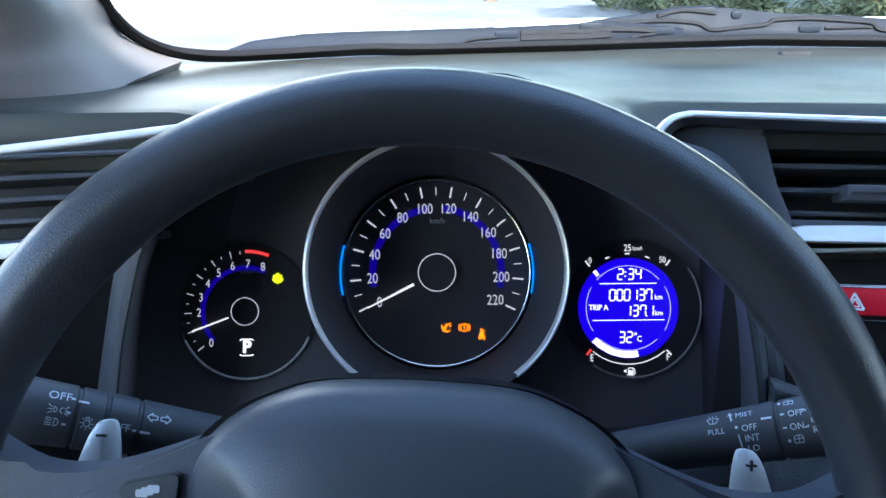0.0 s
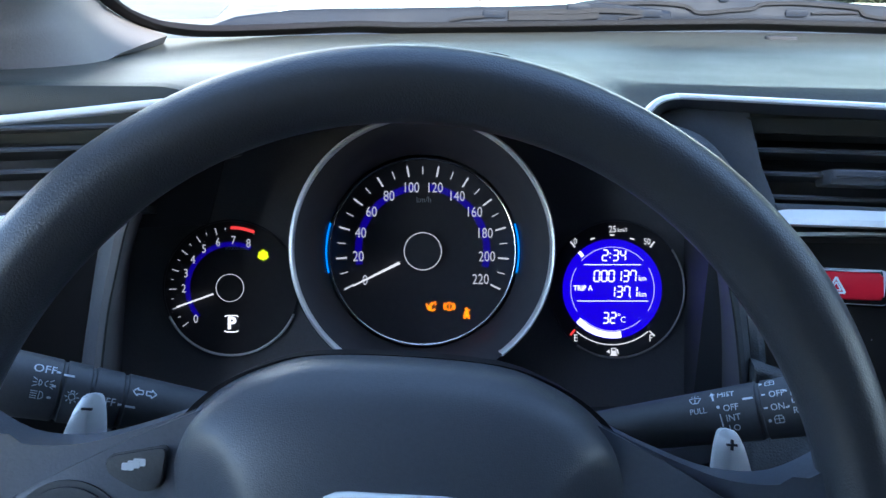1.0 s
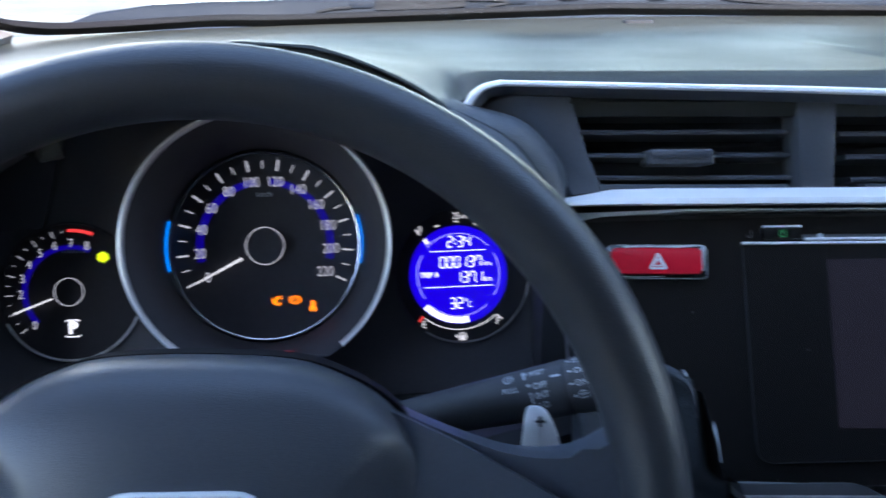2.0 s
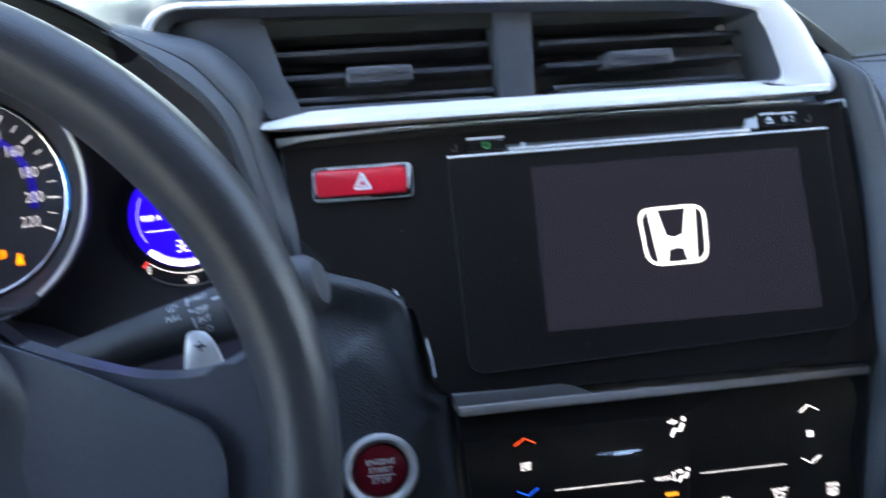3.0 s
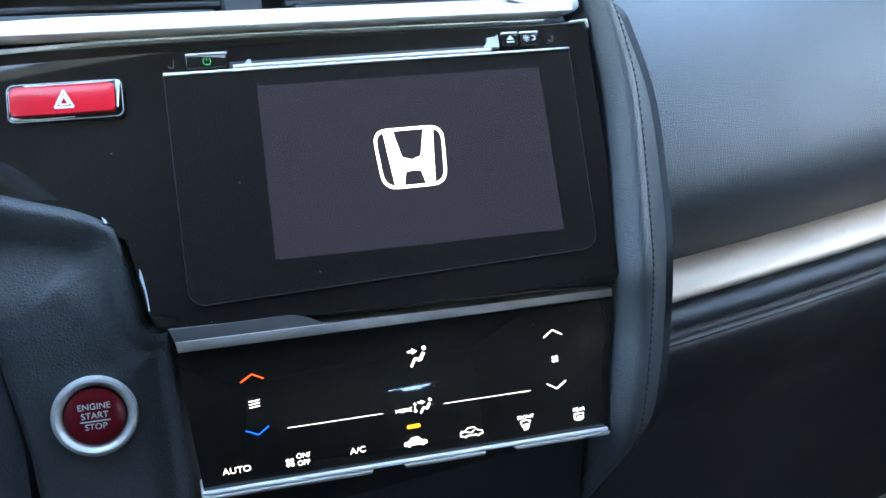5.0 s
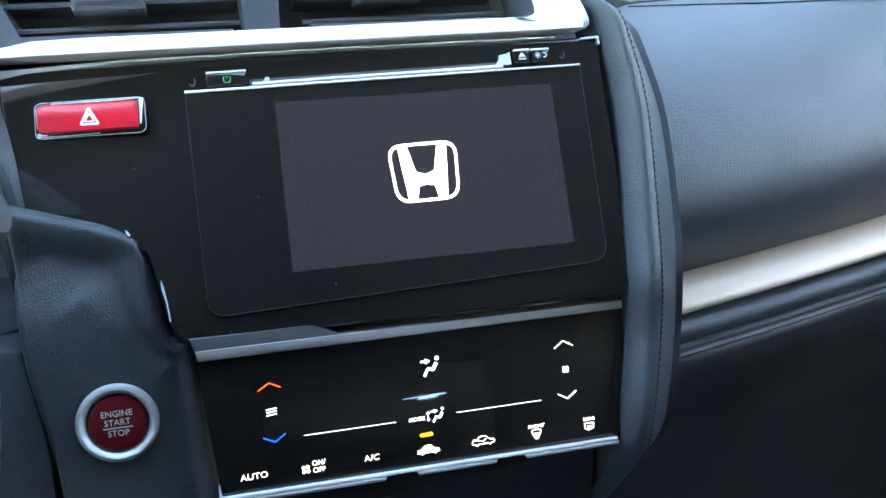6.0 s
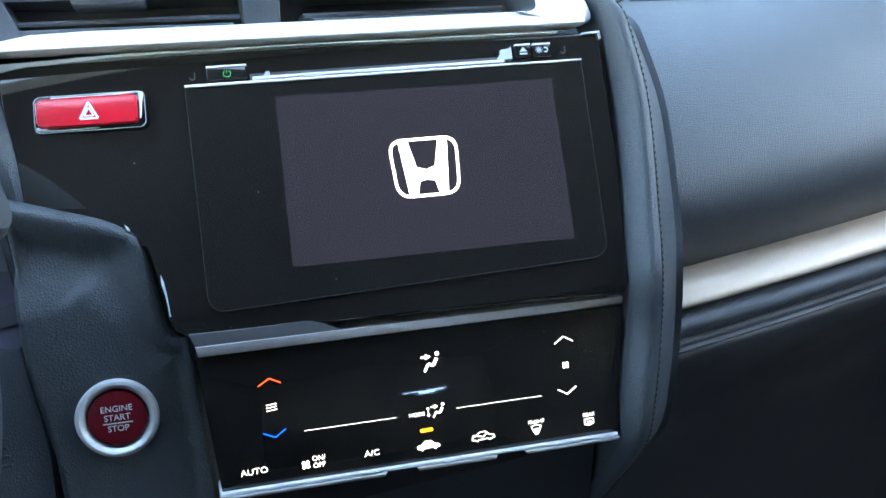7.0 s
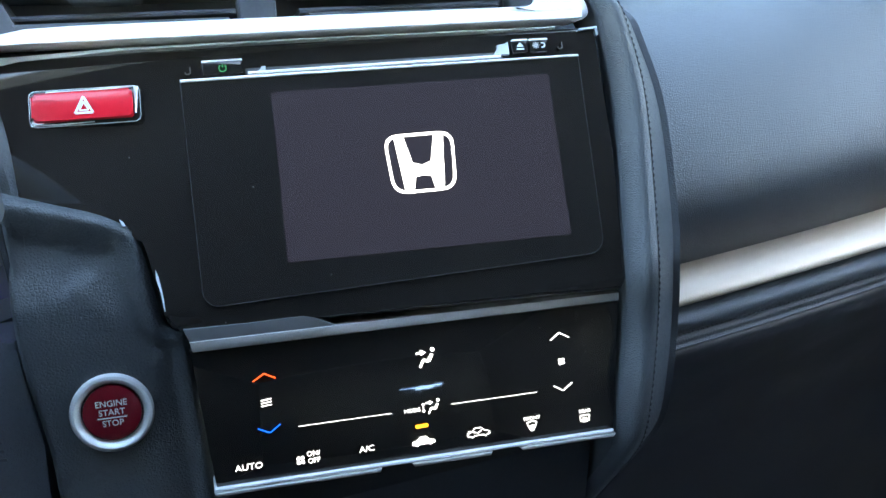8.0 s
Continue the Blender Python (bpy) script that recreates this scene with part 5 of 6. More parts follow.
icon("fan_sign", fan_sign(-0.0712, -0.0439, 0.0028))
icon("lettering", lettering("ON/\nOFF", 0.0026, (-0.0643, -0.0433), 0.0004, wide=1.0))
icon("lettering", lettering("A/C", 0.0031, (-0.036, -0.0439), 0.0004, wide=1.12))

# ---- start button ----
sb = thing("start_button", KF.translation, "round red engine start button in a silver ring", "button")
BF = KF @ pose(0.0011, 0.0017, 0.0032)
part("ring", lathe([(0.0203, -0.002), (0.0206, 0.002), (0.0196, 0.0038), (0.0182, 0.0042), (0.0168, 0.0034), (0.0152, 0.0006), (0.015, -0.004)], 64), M_RING, sb, "satin silver ring", m=BF)
btn = part("button_cap", lathe([(0.0, 0.0028), (0.009, 0.0028), (0.0134, 0.0026), (0.0143, 0.0021), (0.0147, 0.001), (0.0148, -0.004)], 64), M_REDBTN, sb, "dark red button cap", m=BF)
for words, y in (("ENGINE", 0.0052), ("START", 0.0006), ("STOP", -0.0051)):
    part("lettering", lettering(words, 0.0031, (0.0, y), 0.0030, wide=0.98, heavy=0.0), M_WHITE, btn, "white lettering", m=BF)
part("rule", bar(-0.0072, -0.0022, 0.0072, -0.0022, 0.0005, 0.0028, 0.0031), M_WHITE, btn, m=BF)

# ---- instrument cluster ----
GF = face_frame((0.0025, 0.534, 1.0125), 0, 20)
ic = thing("instrument_cluster", GF.translation, "black instrument cluster with three lit round dials", "instrument cluster")
part("backing", prism([(-0.2, 0.02), (-0.17, 0.1), (0.17, 0.1), (0.2, 0.02), (0.205, -0.1), (-0.205, -0.1)], -0.03, -0.016), M_LINING, ic, "matt dark backing", m=GF)


def ring_bm(r, tube, w, a0=0.0, a1=360.0, n=96):
    prof = [(r + tube * math.cos(radians(t)), w + tube * math.sin(radians(t))) for t in range(0, 360, 45)]
    return lathe(prof, n, a0, a1, close=True)


def leaning(bm):
    """Leans the mouth of the cone, its left side nearer."""
    for v in bm.verts:
        v.co.z -= 2.3 * v.co.x * max(v.co.z, 0.0)
    return bm


# speedometer
SP = GF @ pose(0.0, -0.0012, 0.0)
sp = part("speedometer", disc(0.0565, -0.006, 0.0, 96), M_FACE, ic, "black speedometer dial", m=SP)
part("dial_ring", ring_bm(0.0575, 0.0009, 0.0006), M_STEEL, sp, "thin silver ring", m=SP)
part("tube", leaning(lathe([(0.0597, 0.0), (0.0637, 0.026), (0.0712, 0.056), (0.0735, 0.0585), (0.0735, 0.03), (0.0705, -0.012)], 96)), M_FACE, sp, "deep black cone", m=SP)
part("tube_floor", prism([(-0.034, -0.066), (0.034, -0.066), (0.036, -0.0632), (-0.036, -0.0632)], 0.006, 0.055, 0.0006), M_FACE, sp, "black floor of the cone", m=SP)
part("bezel", lathe([(0.0736, 0.034), (0.0738, 0.0392), (0.0744, 0.0408), (0.0754, 0.0415), (0.0764, 0.0408), (0.0769, 0.037), (0.077, 0.028), (0.077, -0.01)], 128, -54, 234), M_BEZEL, sp, "satin silver outer bezel", m=SP @ pose(-0.0044, 0.001, 0.0205, 0, 8) @ Matrix.Diagonal((0.973, 0.973, 1, 1)))
part("hub", disc(0.0112, 0.0, 0.006, 64, bevel=0.0006), M_FACE, sp, "black needle hub", m=SP)
part("hub_ring", annulus(0.01165, 0.0111, 0.0055, 0.0064), M_TICK, sp, m=SP)


def dial_angle(k):
    """Angle of the k-th of 11 steps of twenty km/h, 0 at the lower left."""
    return 206.0 - (206.0 + 26.0) * k / 11


for k in range(23):
    a = radians(dial_angle(k / 2))
    major = k % 2 == 0
    r0, r1, t = (0.0468, 0.0535, 0.0011) if major else (0.0478, 0.0526, 0.00055)
    part("tick", bar(r0 * math.cos(a), r0 * math.sin(a), r1 * math.cos(a), r1 * math.sin(a), t, 0.0, 0.0006), M_TICK, sp, m=SP)
for k in range(12):
    a = radians(dial_angle(k) + (1.0 if k in (0,) else 0))
    rr = 0.0398
    part("numeral", lettering(str(20 * k), 0.0062, (rr * math.cos(a), rr * math.sin(a)), 0.0006, wide=0.78, heavy=0.0), M_NUM, sp, m=SP)
part("lettering", lettering("km/h", 0.0034, (0.0006, 0.0318), 0.0005, wide=0.95), M_PRINT, sp, "small grey lettering", m=SP)
for a0, a1 in ((192, 96), (84, -14)):
    part("blue_band", annulus(0.0418, 0.0376, 0.0, 0.0003, a1, a0, 40), M_BLUEARC, sp, "blue lit band", m=SP)
na = radians(206.5)
bm = bmesh.new()
prism([(0.0158 * math.cos(na) - 0.0009 * math.sin(na), 0.0158 * math.sin(na) + 0.0009 * math.cos(na)), (0.0158 * math.cos(na) + 0.0009 * math.sin(na), 0.0158 * math.sin(na) - 0.0009 * math.cos(na)), (0.0475 * math.cos(na) + 0.0004 * math.sin(na), 0.0475 * math.sin(na) - 0.0004 * math.cos(na)), (0.0475 * math.cos(na) - 0.0004 * math.sin(na), 0.0475 * math.sin(na) + 0.0004 * math.cos(na))], 0.0035, 0.0042, bm=bm)
part("needle", bm, M_NEEDLE, sp, "thin white needle", m=SP)
for a0, a1 in ((163, 193), (-13, 17)):
    part("eco_bar", lathe([(0.0586, 0.003), (0.0588, 0.0042), (0.0591, 0.0054), (0.0594, 0.0054), (0.0591, 0.004), (0.0589, 0.003)], 24, a0, a1, close=True), M_CYAN, sp, "lit blue side bar", m=SP)
WARN_Z = 0.0004


def warning_airbag(x, y, s):
    bm = prism([(x + s * (0.1 + 0.28 * math.cos(t)), y + s * (0.5 + 0.28 * math.sin(t))) for t in [i * math.pi / 5 for i in range(10)]], 0, WARN_Z)
    for p, q, w in (((-0.1, 0.25), (-0.45, -0.6), 0.55), ((-0.45, -0.55), (0.35, -0.75), 0.32), ((0.3, -0.7), (0.75, -0.45), 0.26), ((0.35, 0.55), (0.85, 0.85), 0.2), ((0.6, 0.2), (0.95, 0.45), 0.22), ((-0.6, -0.5), (-0.85, 0.55), 0.22)):
        bar(x + s * p[0], y + s * p[1], x + s * q[0], y + s * q[1], w * s, 0, WARN_Z, bm=bm)
    return bm


def warning_brake(x, y, s):
    bm = annulus(s * 0.8, s * 0.58, 0, WARN_Z, n=28, c=(x, y))
    annulus(s * 1.12, s * 0.94, 0, WARN_Z, 140, 220, 10, c=(x, y), bm=bm)
    annulus(s * 1.12, s * 0.94, 0, WARN_Z, -40, 40, 10, c=(x, y), bm=bm)
    bar(x, y + s * 0.4, x, y - s * 0.1, s * 0.2, 0, WARN_Z, bm=bm)
    bar(x, y - s * 0.25, x, y - s * 0.42, s * 0.2, 0, WARN_Z, bm=bm)
    return bm


def warning_belt(x, y, s):
    bm = prism([(x + s * (-0.05 + 0.27 * math.cos(t)), y + s * (0.82 + 0.27 * math.sin(t))) for t in [i * math.pi / 6 for i in range(12)]], 0, WARN_Z)
    prism([(x + s * p, y + s * q) for p, q in ((-0.3, 0.5), (0.22, 0.5), (0.34, 0.25), (0.42, -0.35), (0.62, -0.9), (0.3, -0.95), (0.02, -0.55), (-0.28, -0.95), (-0.6, -0.9), (-0.45, -0.35), (-0.4, 0.25))], 0, WARN_Z, bm=bm)
    bar(x + s * 0.62, y + s * 0.75, x + s * 0.1, y + s * 0.3, 0.16 * s, 0, WARN_Z, bm=bm)
    bar(x - s * 0.7, y - s * 0.35, x + s * 0.7, y - s * 0.35, 0.16 * s, 0, WARN_Z, bm=bm)
    return bm


part("warning_light", warning_airbag(0.0053, -0.034, 0.0034), M_AMBER, sp, "lit amber airbag sign", m=SP)
part("warning_light", warning_brake(0.0165, -0.034, 0.0033), M_AMBER, sp, "lit amber brake sign", m=SP)
part("warning_light", warning_belt(0.0272, -0.0384, 0.0034), M_AMBER, sp, "lit amber belt sign", m=SP)

# three dim glowing bars fill in for a red streak low in the cone
for k in range(3):
    part("warning_light", prism(rrect(0.001 + 0.0088 * k, -0.0633, 0.0082 + 0.0088 * k, -0.0626, 0.0002, 2), 0.022, 0.029), M_REDBAR, sp, "dim glowing red bar on the floor of the cone", m=SP)

# rev counter
TP = GF @ pose(-0.1197, -0.0240, -0.012)
tc = part("rev_counter", disc(0.0415, -0.004, 0.0, 80), M_FACE, ic, "black rev counter dial", m=TP)
part("dial_ring", ring_bm(0.0423, 0.0008, 0.0, 205, 337), M_SILVER, tc, "thin silver arc", m=TP)
part("dial_edge", ring_bm(0.0423, 0.0004, 0.0, -23, 205), M_FACE, tc, m=TP)
part("hub", disc(0.0082, 0.0, 0.005, 48, bevel=0.0005), M_FACE, tc, "black needle hub", m=TP)
part("hub_ring", annulus(0.0087, 0.0083, 0.0045, 0.0053), M_TICK, tc, m=TP)


def rev_angle(k):
    return 219.0 - (219.0 - 69.0) * k / 8


for k in range(17):
    if 13 < k:
        continue
    a = radians(rev_angle(k / 2) - (1 if k > 6 else 0))
    r0, r1, t = (0.0342, 0.0386, 0.00065) if k % 2 == 0 else (0.0362, 0.0378, 0.0004)
    part("tick", bar(r0 * math.cos(a), r0 * math.sin(a), r1 * math.cos(a), r1 * math.sin(a), t, 0.0, 0.0005), M_TICKDIM, tc, m=TP)
for k in range(9):
    if k == 1:
        continue
    a = radians(rev_angle(k) + (3 if k == 0 else 0))
    part("numeral", lettering(str(k), 0.0052, (0.0295 * math.cos(a), 0.0295 * math.sin(a)), 0.0006, wide=0.8), M_NUM, tc, m=TP)
part("red_zone", annulus(0.0385, 0.0366, 0.0, 0.0005, 68, 91, 14), M_REDLIGHT, tc, "red limit arc", m=TP)
part("blue_band", annulus(0.0288, 0.0258, 0.0, 0.0003, 64, 222, 40), M_BLUEARC, tc, "blue lit band", m=TP)
part("lettering", lettering("x1000r/min", 0.0022, (0.0035, 0.0246), 0.0005), M_PRINT, tc, "small grey lettering", m=TP)
na = radians(200)
part("needle", bar(0.0112 * math.cos(na), 0.0112 * math.sin(na), 0.0352 * math.cos(na), 0.0352 * math.sin(na), 0.0011, 0.003, 0.0036), M_NEEDLE, tc, "thin white needle", m=TP)
leaf = bmesh.new()
for dx, dy, turn, r in ((0.0, 0.0012, 90, 0.0036), (0.0002, 0.0006, 46, 0.0037), (-0.0002, 0.0006, 134, 0.0037), (0.0002, 0.0, 8, 0.0034), (-0.0002, 0.0, 172, 0.0034), (0.0, 0.0002, -38, 0.0026), (0.0, 0.0002, 218, 0.0026)):
    c, s_ = math.cos(radians(turn)), math.sin(radians(turn))
    prism([(0.0197 + dx + r * (c * p - s_ * q), 0.0192 + dy + r * (s_ * p + c * q)) for p, q in ((0.0, -0.2), (0.55, -0.34), (0.9, -0.18), (1.0, 0.0), (0.9, 0.18), (0.55, 0.34), (0.0, 0.2))], 0.0, 0.0004, bm=leaf)
bar(0.0197, 0.0195, 0.0197, 0.0168, 0.0009, 0.0, 0.0004, bm=leaf)
part("eco_leaf", leaf, M_LEAF, tc, "lit yellow-green leaf sign", m=TP)
part("gear_letter", lettering("P", 0.0072, (0.0003, -0.0225), 0.0006, heavy=0.0004), M_LCDW, tc, "lit white gear letter", m=TP)
part("gear_brackets", strokes([[(-0.0042, -0.0182), (-0.003, -0.0175), (0.0032, -0.0175), (0.0044, -0.0182)], [(-0.0042, -0.027), (-0.003, -0.0277), (0.0032, -0.0277), (0.0044, -0.027)]], 0.0006, 0.0, 0.0004), M_LCDW, tc, m=TP)

# information display
DP = GF @ pose(0.1203, -0.0247, -0.012)
dp = part("info_dial", disc(0.0428, -0.004, 0.0, 80, c=(0.003, 0.0)), M_FACE, ic, "black information dial", m=DP)
part("dial_ring", ring_bm(0.0436, 0.0007, 0.0, 235, 395), M_SATIN, dp, "thin silver arc", m=DP @ pose(0.0025, 0, 0))
part("dial_edge", ring_bm(0.0436, 0.0004, 0.0, 35, 235), M_GREY, dp, m=DP @ pose(0.0025, 0, 0))
part("display", disc(0.0316, 0.0, 0.0006, 72), M_LCD, dp, "blue backlit round display", m=DP)
DW = 0.0007
L_ = lambda name, bm, mat=M_LCDW, label="": part(name, bm, mat, dp, label, m=DP)
L_("clock_figures", segment_digits("2:34", 0.0066, -0.0065, 0.0180, DW))
L_("odometer_figures", segment_digits("000137", 0.0068, -0.0118, 0.0048, DW, pitch=0.68))
L_("trip_figures", segment_digits("137.1", 0.0066, -0.0021, -0.0050, DW, pitch=0.72))
L_("temperature_figures", segment_digits("32", 0.0066, -0.0062, -0.0216, DW))
L_("degree_sign", strokes([arc(0.0042, -0.0163, 0.0007, 0, 360, 10)], 0.0004, DW, DW + 0.0002))
L_("unit_lettering", lettering("C", 0.0036, (0.0067, -0.0196), DW, wide=0.9))
L_("unit_lettering", lettering("km", 0.0034, (0.0192, 0.0066), DW, wide=0.85))
L_("unit_lettering", lettering("km", 0.0034, (0.0192, -0.0034), DW, wide=0.85))
L_("trip_lettering", lettering("TRIP A", 0.0032, (-0.0188, 0.0004), DW, wide=0.9, heavy=0.0001))
for y, x0, x1 in ((0.0154, -0.018, 0.0182), (-0.0076, -0.0226, 0.0226)):
    L_("rule", bar(x0, y, x1, y, 0.0005, DW, DW + 0.0002))
for a0, a1 in ((42, 138), (150, 212), (-32, 30), (228, 312)):
    L_("fine_arc", annulus(0.0268, 0.0264, DW, DW + 0.0002, a0, a1, 24), M_LCDP)
L_("fuel_arc", annulus(0.0312, 0.0272, DW, DW + 0.0002, 222, 281, 24), M_LCDW, "white fuel level arc")
L_("economy_pip", bar(-0.0212, 0.0235, -0.0188, 0.0205, 0.0022, DW, DW + 0.0002))
for x, y, c, s_ in ((-0.0252, 0.0282, -0.6, 0.8), (0.0256, 0.0282, 0.62, 0.78), (0.0253, -0.0282, 0.72, -0.7)):
    L_("scale_tick", bar(x - 0.0022 * c, y - 0.0022 * s_, x + 0.0022 * c, y + 0.0022 * s_, 0.0009, 0, 0.0004), M_NEEDLE)
L_("scale_tick", bar(-0.0238, -0.0258, -0.0266, -0.0292, 0.0013, 0, 0.0004), M_REDLIGHT, "red empty mark")
for x, y, c, s_ in ((-0.0125, 0.0318, -0.93, 0.36), (0.0, 0.0342, 1, 0), (0.0127, 0.0318, 0.93, 0.36)):
    c, s_ = (0.95, 0.3) if x < 0 else ((1, 0) if x == 0 else (0.95, -0.3))
    L_("scale_tick", bar(x - 0.0014 * c, y - 0.0014 * s_, x + 0.0014 * c, y + 0.0014 * s_, 0.0009, 0, 0.0004), M_NEEDLE)
L_("scale_figure", lettering("0", 0.0038, (-0.0236, 0.0300), 0.0005, wide=0.8), M_NEEDLE)
L_("scale_figure", lettering("50", 0.0038, (0.0222, 0.0300), 0.0005, wide=0.8), M_NEEDLE)
L_("scale_figure", lettering("25", 0.0042, (0.0002, 0.0377), 0.0005, wide=0.8), M_NEEDLE)
L_("unit_lettering", lettering("km/l", 0.0026, (0.0063, 0.0374), 0.0005, wide=0.9), M_NEEDLE)
L_("scale_letter", lettering("E", 0.0044, (-0.0234, -0.0312), 0.0005, wide=0.8), M_NEEDLE)
L_("scale_letter", lettering("F", 0.0044, (0.0245, -0.0312), 0.0005, wide=0.8), M_NEEDLE)
L_("fuel_line", annulus(0.0356, 0.0350, 0, 0.0004, 230, 310, 30), M_NEEDLE)
pump = prism(rrect(-0.0008, -0.0420, 0.0026, -0.0374, 0.0005, 2), 0, 0.0004)
bar(-0.0014, -0.0420, 0.0032, -0.0420, 0.0006, 0, 0.0004, bm=pump)
bar(0.0031, -0.0380, 0.0038, -0.0412, 0.0006, 0, 0.0004, bm=pump)
prism([(-0.0018, -0.0384), (-0.0018, -0.0408), (-0.0038, -0.0396)], 0, 0.0004, bm=pump)
L_("pump_sign", pump, M_NEEDLE)
part("pump_window", prism(rrect(-0.0001, -0.0391, 0.0019, -0.0379, 0.0003, 2), 0.0004, 0.0006), M_FACE, dp, m=DP)

# ---- steering wheel ----
WF = face_frame((-0.0075, 0.272, 0.989), 0, 21, -3.4)
wheel = thing("steering_wheel", WF.translation, "black grained steering wheel with silver shift paddles", "steering wheel")
RIM = 0.1685
rim = bmesh.new()
n_a, n_t = 144, 20
ring_rows = []
for i in range(n_a):
    a = 2 * math.pi * i / n_a
    grip = math.exp(-((math.degrees(a) - 38) / 16) ** 2) + math.exp(-((math.degrees(a) - 142) / 16) ** 2)
    tr, tw = 0.0140 + 0.0012 * grip, 0.0165 + 0.001 * grip
    ring_rows.append([rim.verts.new(((RIM + tr * math.cos(t)) * math.cos(a), (RIM + tr * math.cos(t)) * math.sin(a), tw * math.sin(t))) for t in [2 * math.pi * j / n_t for j in range(n_t)]])
for i in range(n_a):
    for j in range(n_t):
        rim.faces.new((ring_rows[i][j], ring_rows[(i + 1) % n_a][j], ring_rows[(i + 1) % n_a][(j + 1) % n_t], ring_rows[i][(j + 1) % n_t]))
part("rim", rim, M_RIM, wheel, "black grained rim", m=WF)


half = [(0.033, 0.0690), (0.0512, 0.0635), (0.0648, 0.0560), (0.0745, 0.0465), (0.081, 0.0345), (0.0855, 0.016), (0.087, -0.01), (0.08, -0.04), (0.05, -0.066)]
pad = [(p.x - 0.0015, p.y) for p in smooth_line([(0.0, 0.0705, 0)] + [(x, y, 0) for x, y in half] + [(0.0, -0.07, 0)] + [(-x, y, 0) for x, y in half[::-1]], 4, True)]
part("cover_gap", prism([(x * 1.03, y * 1.0) for x, y in pad], -0.02, 0.0015), M_FRIT, wheel, "dark gap round the airbag cover", m=WF)
cover = dome(pad, 0.0, 0.03, 0.025, 22)
for v in cover.verts:
    # scooped hollows at both sides of the cover
    d = ((abs(v.co.x + 0.0015) - 0.072) / 0.024) ** 2 + ((v.co.y - 0.005) / 0.04) ** 2
    if d < 1 and v.co.z >= 0:
        v.co.z -= 0.0105 * (1 - d) ** 1.4
part("airbag_cover", cover, M_PAD, wheel, "grained black airbag cover", m=WF)
# badge: plain bright frame at the middle
BG = WF @ pose(-0.002, 0.0052, 0.0295)
ring_out = rounded([(-0.027, 0.022), (0.027, 0.022), (0.024, -0.022), (-0.024, -0.022)], 0.012)
badge = bmesh.new()
walls = [[badge.verts.new((x * k, y * k, w)) for x, y in ring_out] for k, w in ((1.04, -0.003), (1.04, 0.002), (1.0, 0.003), (0.9, 0.003), (0.86, 0.002), (0.86, -0.003))]
for wa, wb in zip(walls, walls[1:]):
    for n in range(len(wa)):
        badge.faces.new((wa[n], wa[(n + 1) % len(wa)], wb[(n + 1) % len(wa)], wb[n]))
part("badge", badge, M_SILVER, wheel, "bright plain frame badge", m=BG)


def mirror(pts, s):
    return [(s * x, y) for x, y in (pts if s > 0 else pts[::-1])]


